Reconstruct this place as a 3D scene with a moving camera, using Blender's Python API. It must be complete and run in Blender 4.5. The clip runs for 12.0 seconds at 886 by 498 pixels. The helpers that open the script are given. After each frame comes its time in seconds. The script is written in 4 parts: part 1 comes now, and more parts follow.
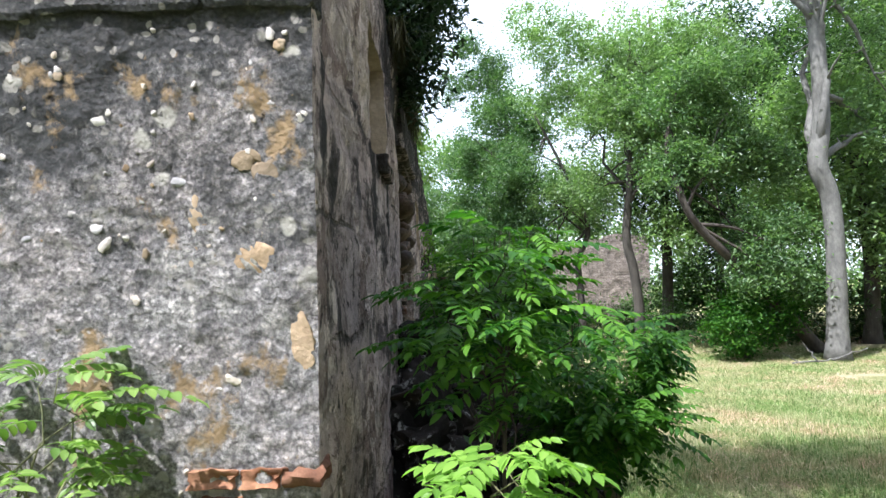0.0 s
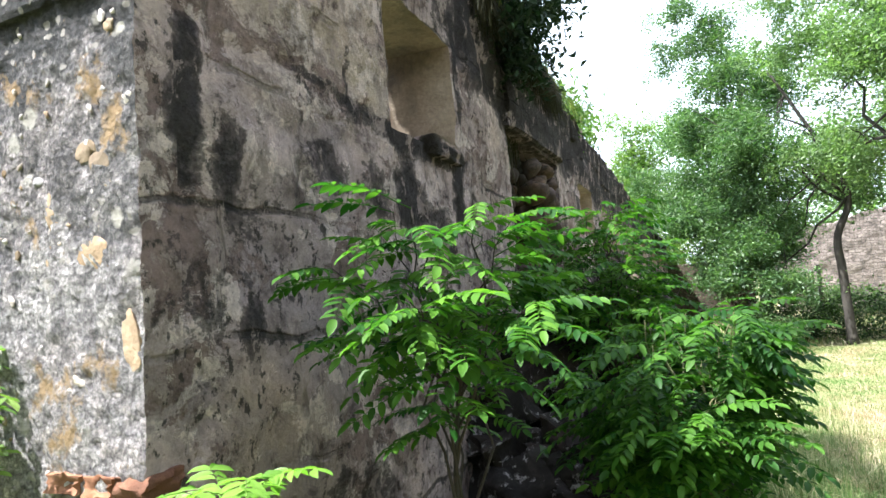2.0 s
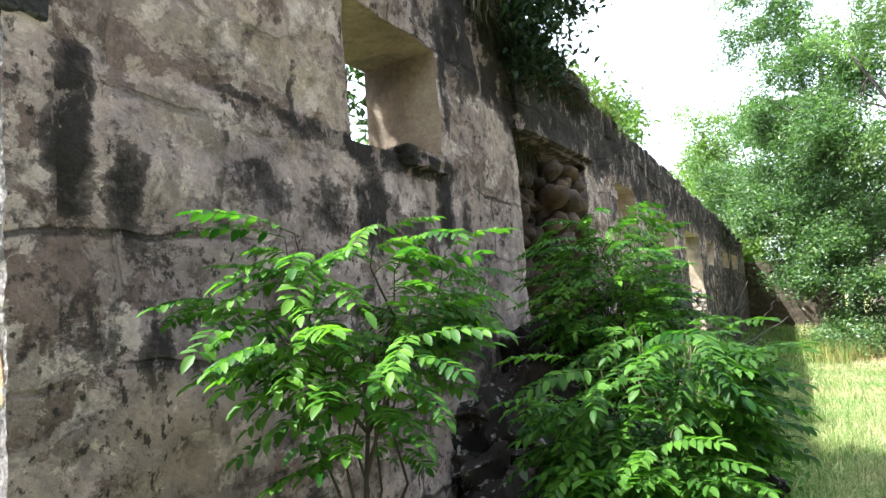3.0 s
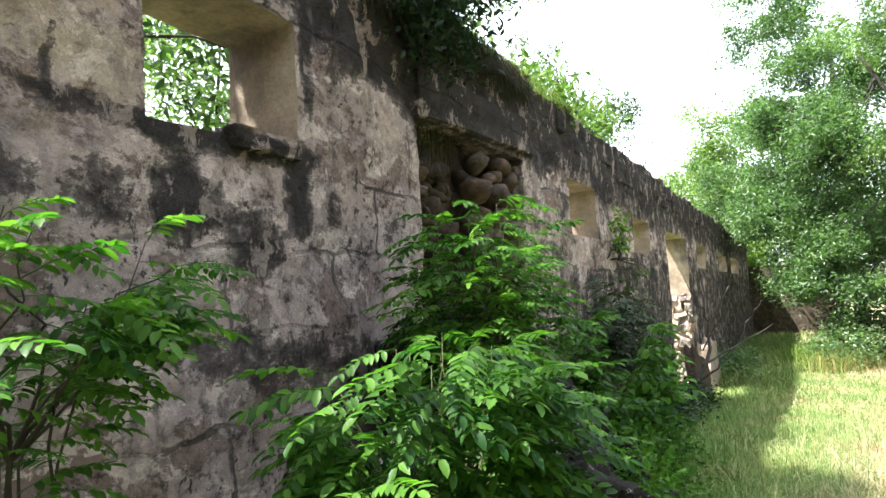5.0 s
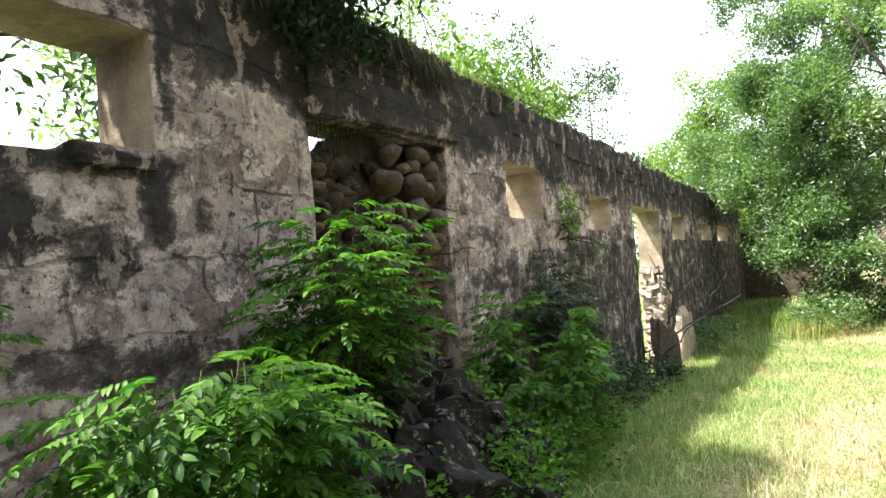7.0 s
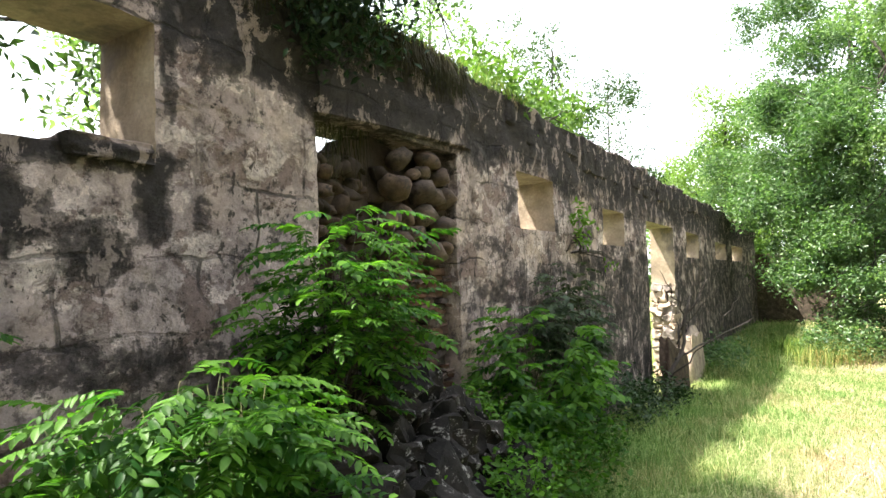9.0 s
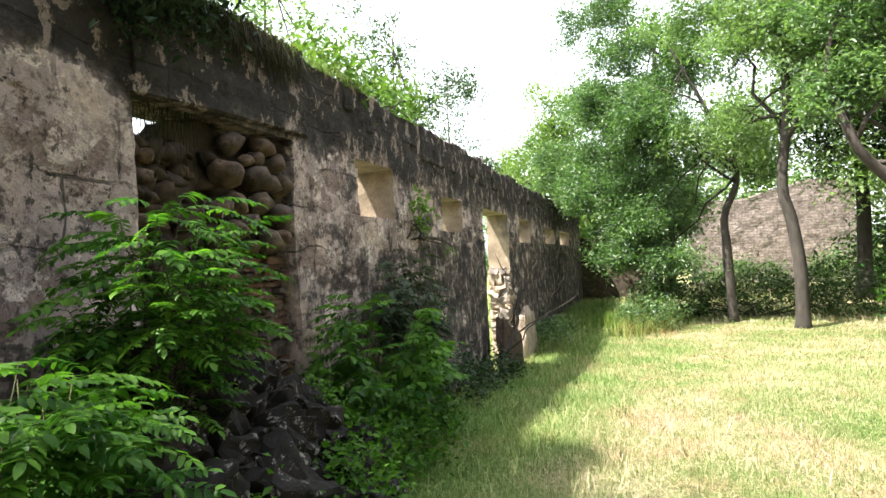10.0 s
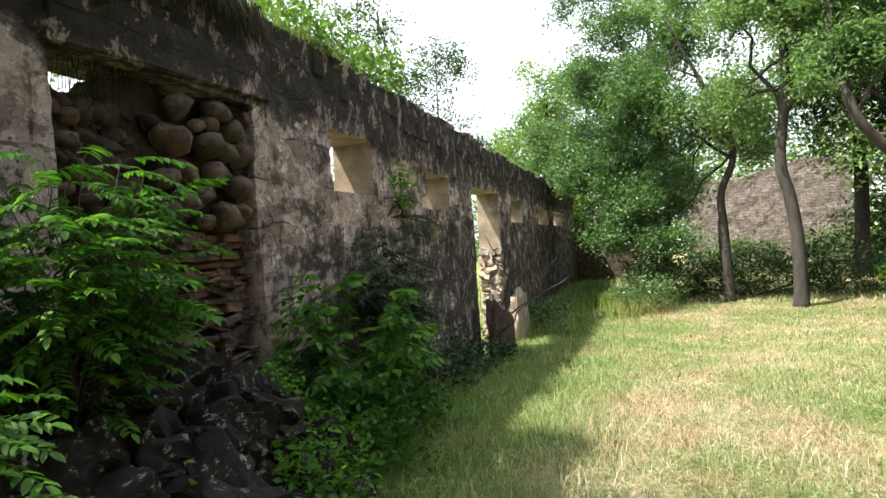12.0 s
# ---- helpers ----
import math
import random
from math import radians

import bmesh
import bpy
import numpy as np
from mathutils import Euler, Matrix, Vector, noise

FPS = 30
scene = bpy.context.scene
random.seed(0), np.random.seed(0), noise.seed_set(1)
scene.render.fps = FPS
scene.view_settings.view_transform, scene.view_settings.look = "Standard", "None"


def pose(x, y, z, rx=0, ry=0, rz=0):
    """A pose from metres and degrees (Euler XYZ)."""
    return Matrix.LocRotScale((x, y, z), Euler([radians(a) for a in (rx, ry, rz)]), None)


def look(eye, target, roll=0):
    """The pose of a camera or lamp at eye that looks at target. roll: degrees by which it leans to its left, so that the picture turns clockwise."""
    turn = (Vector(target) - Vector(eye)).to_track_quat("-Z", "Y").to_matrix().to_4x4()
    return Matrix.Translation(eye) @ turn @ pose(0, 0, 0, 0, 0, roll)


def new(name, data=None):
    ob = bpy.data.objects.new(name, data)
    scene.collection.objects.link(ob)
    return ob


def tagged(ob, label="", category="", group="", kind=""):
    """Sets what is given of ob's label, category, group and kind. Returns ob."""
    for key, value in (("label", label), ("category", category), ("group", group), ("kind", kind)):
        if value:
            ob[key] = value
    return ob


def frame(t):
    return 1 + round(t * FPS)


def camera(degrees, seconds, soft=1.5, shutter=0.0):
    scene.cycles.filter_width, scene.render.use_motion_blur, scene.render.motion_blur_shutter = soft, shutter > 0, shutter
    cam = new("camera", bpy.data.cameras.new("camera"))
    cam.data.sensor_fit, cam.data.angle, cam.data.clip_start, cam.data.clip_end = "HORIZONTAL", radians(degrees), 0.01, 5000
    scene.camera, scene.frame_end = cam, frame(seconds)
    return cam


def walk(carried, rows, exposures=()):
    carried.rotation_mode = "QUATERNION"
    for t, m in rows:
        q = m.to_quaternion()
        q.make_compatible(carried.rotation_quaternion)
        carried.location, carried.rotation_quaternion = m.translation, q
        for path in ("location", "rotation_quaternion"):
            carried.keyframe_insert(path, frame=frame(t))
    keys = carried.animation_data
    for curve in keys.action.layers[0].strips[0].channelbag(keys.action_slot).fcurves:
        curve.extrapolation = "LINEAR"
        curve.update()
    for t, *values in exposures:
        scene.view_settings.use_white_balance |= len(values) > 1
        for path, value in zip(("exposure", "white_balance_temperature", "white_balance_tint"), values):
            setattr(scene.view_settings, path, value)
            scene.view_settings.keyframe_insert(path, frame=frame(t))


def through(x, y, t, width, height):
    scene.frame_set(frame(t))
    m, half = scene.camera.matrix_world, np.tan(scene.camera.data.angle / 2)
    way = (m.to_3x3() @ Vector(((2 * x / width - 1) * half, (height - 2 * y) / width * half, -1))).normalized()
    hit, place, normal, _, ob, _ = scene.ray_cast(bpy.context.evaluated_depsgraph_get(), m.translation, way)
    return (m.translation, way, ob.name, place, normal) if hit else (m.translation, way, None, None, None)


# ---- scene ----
cam = camera(72.5, 12.0)

PATH = [
    (0, (0.279, -1.313, 2.029), (0.284, 0.682, 2.17), -1.9),
    (0.3, (0.424, -1.291, 1.999), (0.491, 0.706, 2.087), 0.9),
    (0.5, (0.502, -1.257, 1.995), (0.415, 0.734, 2.161), 0.5),
    (1, (0.643, -1.102, 1.997), (0.506, 0.888, 2.137), 2.1),
    (1.5, (0.874, -1.006, 1.984), (0.584, 0.957, 2.236), -1.7),
    (2, (1.009, -0.875, 1.973), (0.255, 0.971, 2.136), -4.0),
    (2.5, (1.129, -0.697, 1.957), (0.089, 1.0, 2.151), -4.2),
    (2.7, (1.214, -0.663, 2.002), (0.255, 1.083, 2.181), -4.4),
    (4.3, (1.582, -0.24, 2.015), (0.561, 1.471, 2.192), -4.7),
    (4.5, (1.593, -0.151, 2.004), (0.655, 1.608, 2.158), -5.9),
    (5, (1.795, -0.031, 1.982), (0.789, 1.689, 2.155), -3.0),
    (5.5, (1.977, 0.06, 2.025), (0.978, 1.793, 2.031), -2.5),
    (6, (2.126, 0.208, 2.051), (1.208, 1.985, 2.091), -0.8),
    (6.5, (2.293, 0.231, 2.093), (1.528, 2.078, 2.162), -1.9),
    (7, (2.371, 0.262, 2.072), (1.339, 1.973, 2.152), -4.5),
    (8.8, (2.327, 0.372, 2.127), (1.144, 1.982, 2.205), -1.9),
    (9, (2.343, 0.372, 2.105), (1.28, 2.064, 2.203), -1.6),
    (9.5, (2.371, 0.376, 2.092), (1.485, 2.169, 2.131), -3.7),
    (10, (2.417, 0.352, 2.089), (1.806, 2.257, 2.128), -3.2),
    (10.5, (2.469, 0.357, 2.067), (1.961, 2.291, 2.057), -3.5),
    (11, (2.425, 0.443, 2.07), (1.854, 2.36, 2.101), -2.5),
    (11.5, (2.418, 0.573, 2.049), (1.859, 2.484, 2.238), -1.4),
    (12, (2.41, 0.767, 2.021), (1.811, 2.675, 2.007), -3.9),
]
walk(cam, [(t, look(eye, target, roll)) for t, eye, target, roll in PATH], [(0, 1.48, 5750, 10), (1, 1.58, 5800, 9.5), (2.5, 2.2, 5900, 9), (4.5, 2.3, 6200, 10), (5, 2.26, 6250, 10), (7.5, 2.2, 6600, 9), (9, 2.3, 6620, 9), (10, 1.98, 6600, 9), (11, 1.66, 6550, 9), (12, 1.46, 6550, 9)])

# ---- light ----
SUN_TO = Vector((-0.44, -0.36, 1.0)).normalized()
world = bpy.data.worlds.new("world")
scene.world = world
world.use_nodes = True
wn = world.node_tree
sky = wn.nodes.new("ShaderNodeTexSky")
sky.sky_type = "NISHITA"
sky.sun_disc = False
sky.sun_elevation = math.asin(SUN_TO.z)
sky.sun_rotation = math.atan2(SUN_TO.x, SUN_TO.y)
sky.dust_density = 5.0
sky.air_density = 1.0
sky.ozone_density = 1.0
bg = wn.nodes["Background"]
bg.inputs["Strength"].default_value = 0.115
haze = wn.nodes.new("ShaderNodeMix")  # thin bright cloud veil over the whole sky
haze.data_type = "RGBA"
haze.inputs[0].default_value = 0.5
haze.inputs[7].default_value = (9.5, 9.8, 10.2, 1)
wn.links.new(sky.outputs["Color"], haze.inputs[6])
wn.links.new(haze.outputs[2], bg.inputs["Color"])
sun = new("sun", bpy.data.lights.new("sun", "SUN"))
sun.data.energy = 5.0
sun.data.angle = radians(0.6)
sun.data.color = (1.0, 0.95, 0.87)
sun.matrix_basis = look((SUN_TO * 40), (0, 0, 0))


# ---- small tools ----
def ground_z(x, y):
    """Height of the ground: a low rise near the ruin's corner that falls away to the lawn."""
    s = min(max((y - 2.5) / 10.5, 0.0), 1.0)
    z = 0.76 * (1 - s)
    near = max(0.0, 1 - math.hypot(x - 3, y - 6) / 40)
    z += near * (0.05 * noise.noise(Vector((x * 0.35, y * 0.35, 3.1))) + 0.02 * noise.noise(Vector((x * 1.3, y * 1.3, 7.7))))
    return z


def mesh_of(name, verts, faces, material, smooth=True):
    me = bpy.data.meshes.new(name)
    me.from_pydata(verts, [], faces)
    if smooth:
        me.polygons.foreach_set("use_smooth", [True] * len(me.polygons))
    me.materials.append(material)
    me.update()
    return me


def part(name, data, parent, label="", m=None):
    ob = new(name, data)
    ob.parent = parent
    if m is not None:
        ob.matrix_basis = m
    if label:
        ob["label"] = label
    return ob


def tube(points, radii, sides=7):
    """Vertices and faces of a tapered tube along points."""
    verts, faces = [], []
    pts = [Vector(p) for p in points]
    for i, p in enumerate(pts):
        way = (pts[min(i + 1, len(pts) - 1)] - pts[max(i - 1, 0)]).normalized()
        a = way.orthogonal().normalized()
        if i and a.dot(last) < 0.2:
            a = (last - way * last.dot(way)).normalized()
        last = a
        b = way.cross(a)
        for k in range(sides):
            t = 2 * math.pi * k / sides
            verts.append(p + radii[i] * (math.cos(t) * a + math.sin(t) * b))
    for i in range(len(pts) - 1):
        for k in range(sides):
            k2 = (k + 1) % sides
            faces.append((i * sides + k, i * sides + k2, (i + 1) * sides + k2, (i + 1) * sides + k))
    faces.append(tuple(range(sides))[::-1])
    faces.append(tuple((len(pts) - 1) * sides + k for k in range(sides)))
    return verts, faces


def joined(pieces):
    verts, faces = [], []
    for v, f in pieces:
        n = len(verts)
        verts += list(v)
        faces += [tuple(i + n for i in q) for q in f]
    return verts, faces


def bend(a, b, n, wobble, rng, sag=0.0):
    """A wavering line of n + 1 points from a to b."""
    a, b = Vector(a), Vector(b)
    out = []
    for i in range(n + 1):
        t = i / n
        j = math.sin(math.pi * t)
        out.append(a.lerp(b, t) + Vector((rng.uniform(-1, 1), rng.uniform(-1, 1), rng.uniform(-0.4, 0.4))) * wobble * j - Vector((0, 0, sag * j)))
    return out


# ---- materials ----
def material(name):
    m = bpy.data.materials.new(name)
    m.use_nodes = True
    nt = m.node_tree
    return m, nt, nt.nodes["Principled BSDF"]


def node(nt, kind, **values):
    n = nt.nodes.new(kind)
    for key, value in values.items():
        n.inputs[key.replace("_", " ")].default_value = value
    return n


def noise_at(nt, coords, scale, detail=6.0, rough=0.6, stretch=(1, 1, 1), shift=(0, 0, 0)):
    mp = node(nt, "ShaderNodeMapping", Scale=stretch, Location=shift)
    nt.links.new(coords, mp.inputs["Vector"])
    n = node(nt, "ShaderNodeTexNoise", Scale=scale, Detail=detail, Roughness=rough)
    nt.links.new(mp.outputs["Vector"], n.inputs["Vector"])
    return n.outputs["Fac"]


def ramp(nt, value, stops):
    r = nt.nodes.new("ShaderNodeValToRGB")
    el = r.color_ramp.elements
    while len(el) < len(stops):
        el.new(0.5)
    for e, (p, c) in zip(el, stops):
        e.position = p
        e.color = (*c, 1) if len(c) == 3 else (c[0], c[0], c[0], 1)
    nt.links.new(value, r.inputs["Fac"])
    return r.outputs["Color"]


def mixed(nt, fac, a, b, mode="MIX"):
    n = nt.nodes.new("ShaderNodeMix")
    n.data_type, n.blend_type = "RGBA", mode
    for key, v in (("Factor", fac), ("A", a), ("B", b)):
        sock = [s for s in n.inputs if s.name == key and s.type == ("VALUE" if key == "Factor" else "RGBA")][0]
        if isinstance(v, (int, float)):
            sock.default_value = v
        elif isinstance(v, tuple):
            sock.default_value = (*v, 1)
        else:
            nt.links.new(v, sock)
    return [s for s in n.outputs if s.type == "RGBA"][0]


def bump(nt, bsdf, height, strength, distance, normal=None):
    b = node(nt, "ShaderNodeBump", Strength=strength, Distance=distance)
    nt.links.new(height, b.inputs["Height"])
    if normal is not None:
        nt.links.new(normal, b.inputs["Normal"])
    nt.links.new(b.outputs["Normal"], bsdf.inputs["Normal"])
    return b.outputs["Normal"]


def where(nt):
    return nt.nodes.new("ShaderNodeNewGeometry").outputs["Position"]


def joints(nt, w, width, height, thick, warp=0.05):
    """Dark wavering joints of large blocks over a wall seen along x: 1 in the joint, 0 on the block."""
    sep = nt.nodes.new("ShaderNodeSeparateXYZ")
    wob = node(nt, "ShaderNodeTexNoise", Scale=3.0, Detail=4.0)
    nt.links.new(w, wob.inputs["Vector"])
    sh = nt.nodes.new("ShaderNodeVectorMath")
    sh.operation = "MULTIPLY_ADD"
    nt.links.new(wob.outputs["Color"], sh.inputs[0])
    sh.inputs[1].default_value = (warp, warp, warp)
    nt.links.new(w, sh.inputs[2])
    nt.links.new(sh.outputs[0], sep.inputs[0])
    com = nt.nodes.new("ShaderNodeCombineXYZ")
    nt.links.new(sep.outputs["Y"], com.inputs["X"])
    nt.links.new(sep.outputs["Z"], com.inputs["Y"])
    br = node(nt, "ShaderNodeTexBrick", Scale=1.0)
    br.inputs["Mortar Size"].default_value = thick
    br.inputs["Mortar Smooth"].default_value = 0.6
    br.inputs["Brick Width"].default_value = width
    br.inputs["Row Height"].default_value = height
    nt.links.new(com.outputs[0], br.inputs["Vector"])
    return br.outputs["Fac"]


def total(nt, *values):
    """Sum of value sockets or numbers."""
    out = values[0]
    for v in values[1:]:
        n = nt.nodes.new("ShaderNodeMath")
        for k, x in enumerate((out, v)):
            if isinstance(x, (int, float)):
                n.inputs[k].default_value = x
            else:
                nt.links.new(x, n.inputs[k])
        out = n.outputs[0]
    return out


def times(nt, a, b):
    n = nt.nodes.new("ShaderNodeMath")
    n.operation = "MULTIPLY"
    nt.links.new(a, n.inputs[0])
    if isinstance(b, (int, float)):
        n.inputs[1].default_value = b
    else:
        nt.links.new(b, n.inputs[1])
    return n.outputs[0]


def step_up(nt, value, a, b, top=1.0):
    """0 below a, top above b, smooth between."""
    n = nt.nodes.new("ShaderNodeMapRange")
    n.interpolation_type = "SMOOTHSTEP"
    for key, v in (("From Min", a), ("From Max", b), ("To Min", 0.0), ("To Max", top)):
        n.inputs[key].default_value = v
    nt.links.new(value, n.inputs["Value"])
    return n.outputs[0]


def spot(nt, w, y, z, ry, rz, top):
    """A soft stain on the long wall about (y, z): top in its middle, 0 outside."""
    a = nt.nodes.new("ShaderNodeVectorMath")
    a.operation = "SUBTRACT"
    nt.links.new(w, a.inputs[0])
    a.inputs[1].default_value = (0, y, z)
    b = nt.nodes.new("ShaderNodeVectorMath")
    b.operation = "MULTIPLY"
    nt.links.new(a.outputs[0], b.inputs[0])
    b.inputs[1].default_value = (0, 1 / ry, 1 / rz)
    d = nt.nodes.new("ShaderNodeVectorMath")
    d.operation = "LENGTH"
    nt.links.new(b.outputs[0], d.inputs[0])
    n = nt.nodes.new("ShaderNodeMapRange")
    for key, v in (("From Min", 0.5), ("From Max", 1.3), ("To Min", top), ("To Max", 0.0)):
        n.inputs[key].default_value = v
    nt.links.new(d.outputs["Value"], n.inputs["Value"])
    return n.outputs[0]


def warped(nt, w, scale, amount):
    """Positions shaken by a noise, so that outlines waver."""
    wob = node(nt, "ShaderNodeTexNoise", Scale=scale, Detail=5.0)
    nt.links.new(w, wob.inputs["Vector"])
    mid = nt.nodes.new("ShaderNodeVectorMath")
    mid.operation = "SUBTRACT"
    nt.links.new(wob.outputs["Color"], mid.inputs[0])
    mid.inputs[1].default_value = (0.5, 0.5, 0.5)
    sh = nt.nodes.new("ShaderNodeVectorMath")
    sh.operation = "MULTIPLY_ADD"
    nt.links.new(mid.outputs[0], sh.inputs[0])
    sh.inputs[1].default_value = (amount, amount, amount)
    nt.links.new(w, sh.inputs[2])
    return sh.outputs[0]


MOULD = (0.028, 0.026, 0.027)
# black mould and joints: y, z, half length, half height, strength
STAINS = [(1.5, 2.62, 0.5, 0.06, 0.2), (1.86, 2.5, 0.08, 0.2, 0.2), (1.3, 2.42, 0.13, 0.17, 0.16), (1.6, 2.24, 0.16, 0.1, 0.12), (0.15, 2.5, 0.06, 0.3, 0.17), (0.27, 2.33, 0.05, 0.2, 0.12),
          (0.34, 1.92, 0.05, 0.12, 0.13), (0.75, 2.655, 0.5, 0.02, 0.08), (0.86, 2.79, 0.022, 0.13, 0.13), (0.9, 2.92, 0.3, 0.016, 0.08), (1.35, 2.2, 0.4, 0.35, 0.045), (2.1, 1.6, 0.5, 0.25, 0.05), (1.4, 1.85, 0.45, 0.12, 0.06), (1.9, 1.95, 0.5, 0.32, 0.06), (1.92, 3.1, 0.04, 0.3, 0.14), (2.1, 2.45, 0.06, 0.1, 0.1), (2.3, 3.42, 0.5, 0.25, 0.14), (3.1, 3.3, 0.7, 0.3, 0.16)]


def plaster_wall():
    m, nt, p = material("weathered_plaster")
    w = where(nt)
    ww = warped(nt, w, 7.0, 0.12)
    sep = nt.nodes.new("ShaderNodeSeparateXYZ")
    nt.links.new(w, sep.inputs[0])
    along, up = sep.outputs["Y"], sep.outputs["Z"]
    c = ramp(nt, noise_at(nt, w, 1.2, 7, 0.65), [(0.34, (0.36, 0.285, 0.27)), (0.5, (0.51, 0.41, 0.385)), (0.64, (0.62, 0.51, 0.475))])
    ochre = ramp(nt, noise_at(nt, w, 0.9, 5, 0.6, (1, 1, 1), (9, 4, 2)), [(0.5, (0, 0, 0)), (0.66, (0.75, 0.75, 0.75))])
    c = mixed(nt, ochre, c, (0.49, 0.38, 0.29))
    cool = ramp(nt, noise_at(nt, w, 2.3, 8, 0.7, (1, 1, 0.8), (4, 7, 1)), [(0.47, (0, 0, 0)), (0.62, (0.75, 0.75, 0.75))])
    c = mixed(nt, cool, c, (0.265, 0.222, 0.228))
    # smooth olive render on the blocks beside the high window
    smooth = total(nt, spot(nt, ww, 0.62, 2.79, 0.3, 0.13, 0.7), spot(nt, ww, 1.02, 2.79, 0.15, 0.13, 0.7), spot(nt, ww, 0.8, 3.15, 0.5, 0.2, 0.5))
    c = mixed(nt, smooth, c, (0.45, 0.375, 0.29))
    # plaster gone in flakes, and pale flakes left standing
    lost = ramp(nt, noise_at(nt, ww, 3.3, 9, 0.72, (1, 0.75, 1), (3, 1, 5)), [(0.525, (0, 0, 0)), (0.545, (0.9, 0.9, 0.9))])
    c = mixed(nt, lost, c, (0.235, 0.172, 0.155))
    pale = ramp(nt, noise_at(nt, ww, 5.2, 9, 0.75, (1, 0.75, 1), (2, 2, 2)), [(0.55, (0, 0, 0)), (0.57, (0.85, 0.85, 0.85))])
    c = mixed(nt, pale, c, (0.68, 0.575, 0.525))
    mottle = ramp(nt, noise_at(nt, ww, 8, 8, 0.7), [(0.36, (0.34, 0.32, 0.33)), (0.46, (0.9, 0.89, 0.89)), (0.62, (1.22, 1.2, 1.2))])
    c = mixed(nt, 0.85, c, mottle, "MULTIPLY")
    # courses showing where the render is thin
    jt = joints(nt, w, 0.62, 0.33, 0.012, 0.16)
    bare = ramp(nt, noise_at(nt, w, 1.5, 6, 0.65, (1, 1, 1), (6, 6, 1)), [(0.44, (0, 0, 0)), (0.58, (0.85, 0.85, 0.85))])
    jt = mixed(nt, 1.0, jt, bare, "MULTIPLY")
    c = mixed(nt, jt, c, (0.07, 0.06, 0.055))
    # black mould: along the top, in runs below it, round the sill
    crown = times(nt, step_up(nt, up, 2.8, 3.7, 0.34), step_up(nt, along, 1.4, 3.2))
    far = step_up(nt, along, 3.5, 9.0, 0.085)
    foot = times(nt, step_up(nt, along, 4.0, 5.0, 0.06), step_up(nt, up, 2.6, 2.1))
    marks = total(nt, crown, far, foot, *[spot(nt, ww, *v) for v in STAINS])
    blotch = noise_at(nt, w, 3.0, 10, 0.76, (1, 0.62, 0.9), (1, 7, 0))
    run = noise_at(nt, w, 7.5, 8, 0.75, (1, 1, 0.3), (5, 1, 3))
    grow = total(nt, times(nt, blotch, 0.82), times(nt, run, 0.18), marks)
    mould = ramp(nt, grow, [(0.555, (0, 0, 0)), (0.575, (0.66, 0.66, 0.66)), (0.66, (0.95, 0.95, 0.95))])
    c = mixed(nt, mould, c, MOULD)
    flake = ramp(nt, noise_at(nt, ww, 5.5, 9, 0.75, (1, 1, 0.6), (8, 3, 6)), [(0.55, (0, 0, 0)), (0.575, (0.8, 0.8, 0.8))])
    c = mixed(nt, flake, c, (0.37, 0.295, 0.27))
    # small black pits in swarms
    swarm = ramp(nt, noise_at(nt, w, 1.7, 5, 0.6, (1, 1, 1), (1, 3, 7)), [(0.44, (0, 0, 0)), (0.56, (1, 1, 1))])
    pit = ramp(nt, noise_at(nt, w, 24, 6, 0.7, (1, 1, 0.8), (5, 5, 5)), [(0.565, (0, 0, 0)), (0.6, (0.9, 0.9, 0.9))])
    pits = mixed(nt, 1.0, swarm, pit, "MULTIPLY")
    c = mixed(nt, pits, c, (0.05, 0.045, 0.042))
    grain = ramp(nt, noise_at(nt, w, 70, 7, 0.78), [(0.3, (0.6, 0.6, 0.6)), (0.5, (1, 1, 1)), (0.7, (1.28, 1.28, 1.28))])
    c = mixed(nt, 0.5, c, grain, "MULTIPLY")
    nt.links.new(c, p.inputs["Base Color"])
    p.inputs["Roughness"].default_value = 0.95
    p.inputs["Specular IOR Level"].default_value = 0.15
    n1 = bump(nt, p, noise_at(nt, w, 9, 9, 0.72), 0.8, 0.04)
    n2 = bump(nt, p, lost, 0.8, -0.02, n1)
    n3 = bump(nt, p, pale, 0.6, 0.01, n2)
    n4 = bump(nt, p, jt, 0.9, -0.03, n3)
    n5 = bump(nt, p, pits, 0.8, -0.015, n4)
    bump(nt, p, noise_at(nt, w, 60, 7, 0.75), 0.8, 0.014, n5)
    return m


def reveal_render():
    m, nt, p = material("tan_smooth_render")
    w = where(nt)
    c = ramp(nt, noise_at(nt, w, 3.0, 7, 0.65), [(0.3, (0.14, 0.108, 0.08)), (0.5, (0.27, 0.212, 0.152)), (0.7, (0.4, 0.325, 0.245))])
    c = mixed(nt, ramp(nt, noise_at(nt, w, 2.2, 8, 0.7, (1, 1, 0.6), (4, 4, 1)), [(0.55, (0, 0, 0)), (0.62, (0.8, 0.8, 0.8))]), c, (0.12, 0.1, 0.085))
    c = mixed(nt, 0.7, c, ramp(nt, noise_at(nt, w, 40, 7, 0.75), [(0.3, (0.6, 0.6, 0.6)), (0.7, (1.25, 1.25, 1.25))]), "MULTIPLY")
    nt.links.new(c, p.inputs["Base Color"])
    p.inputs["Roughness"].default_value = 0.95
    n1 = bump(nt, p, noise_at(nt, w, 9, 8, 0.7), 0.7, 0.03)
    bump(nt, p, noise_at(nt, w, 60, 5, 0.7), 0.5, 0.008, n1)
    return m


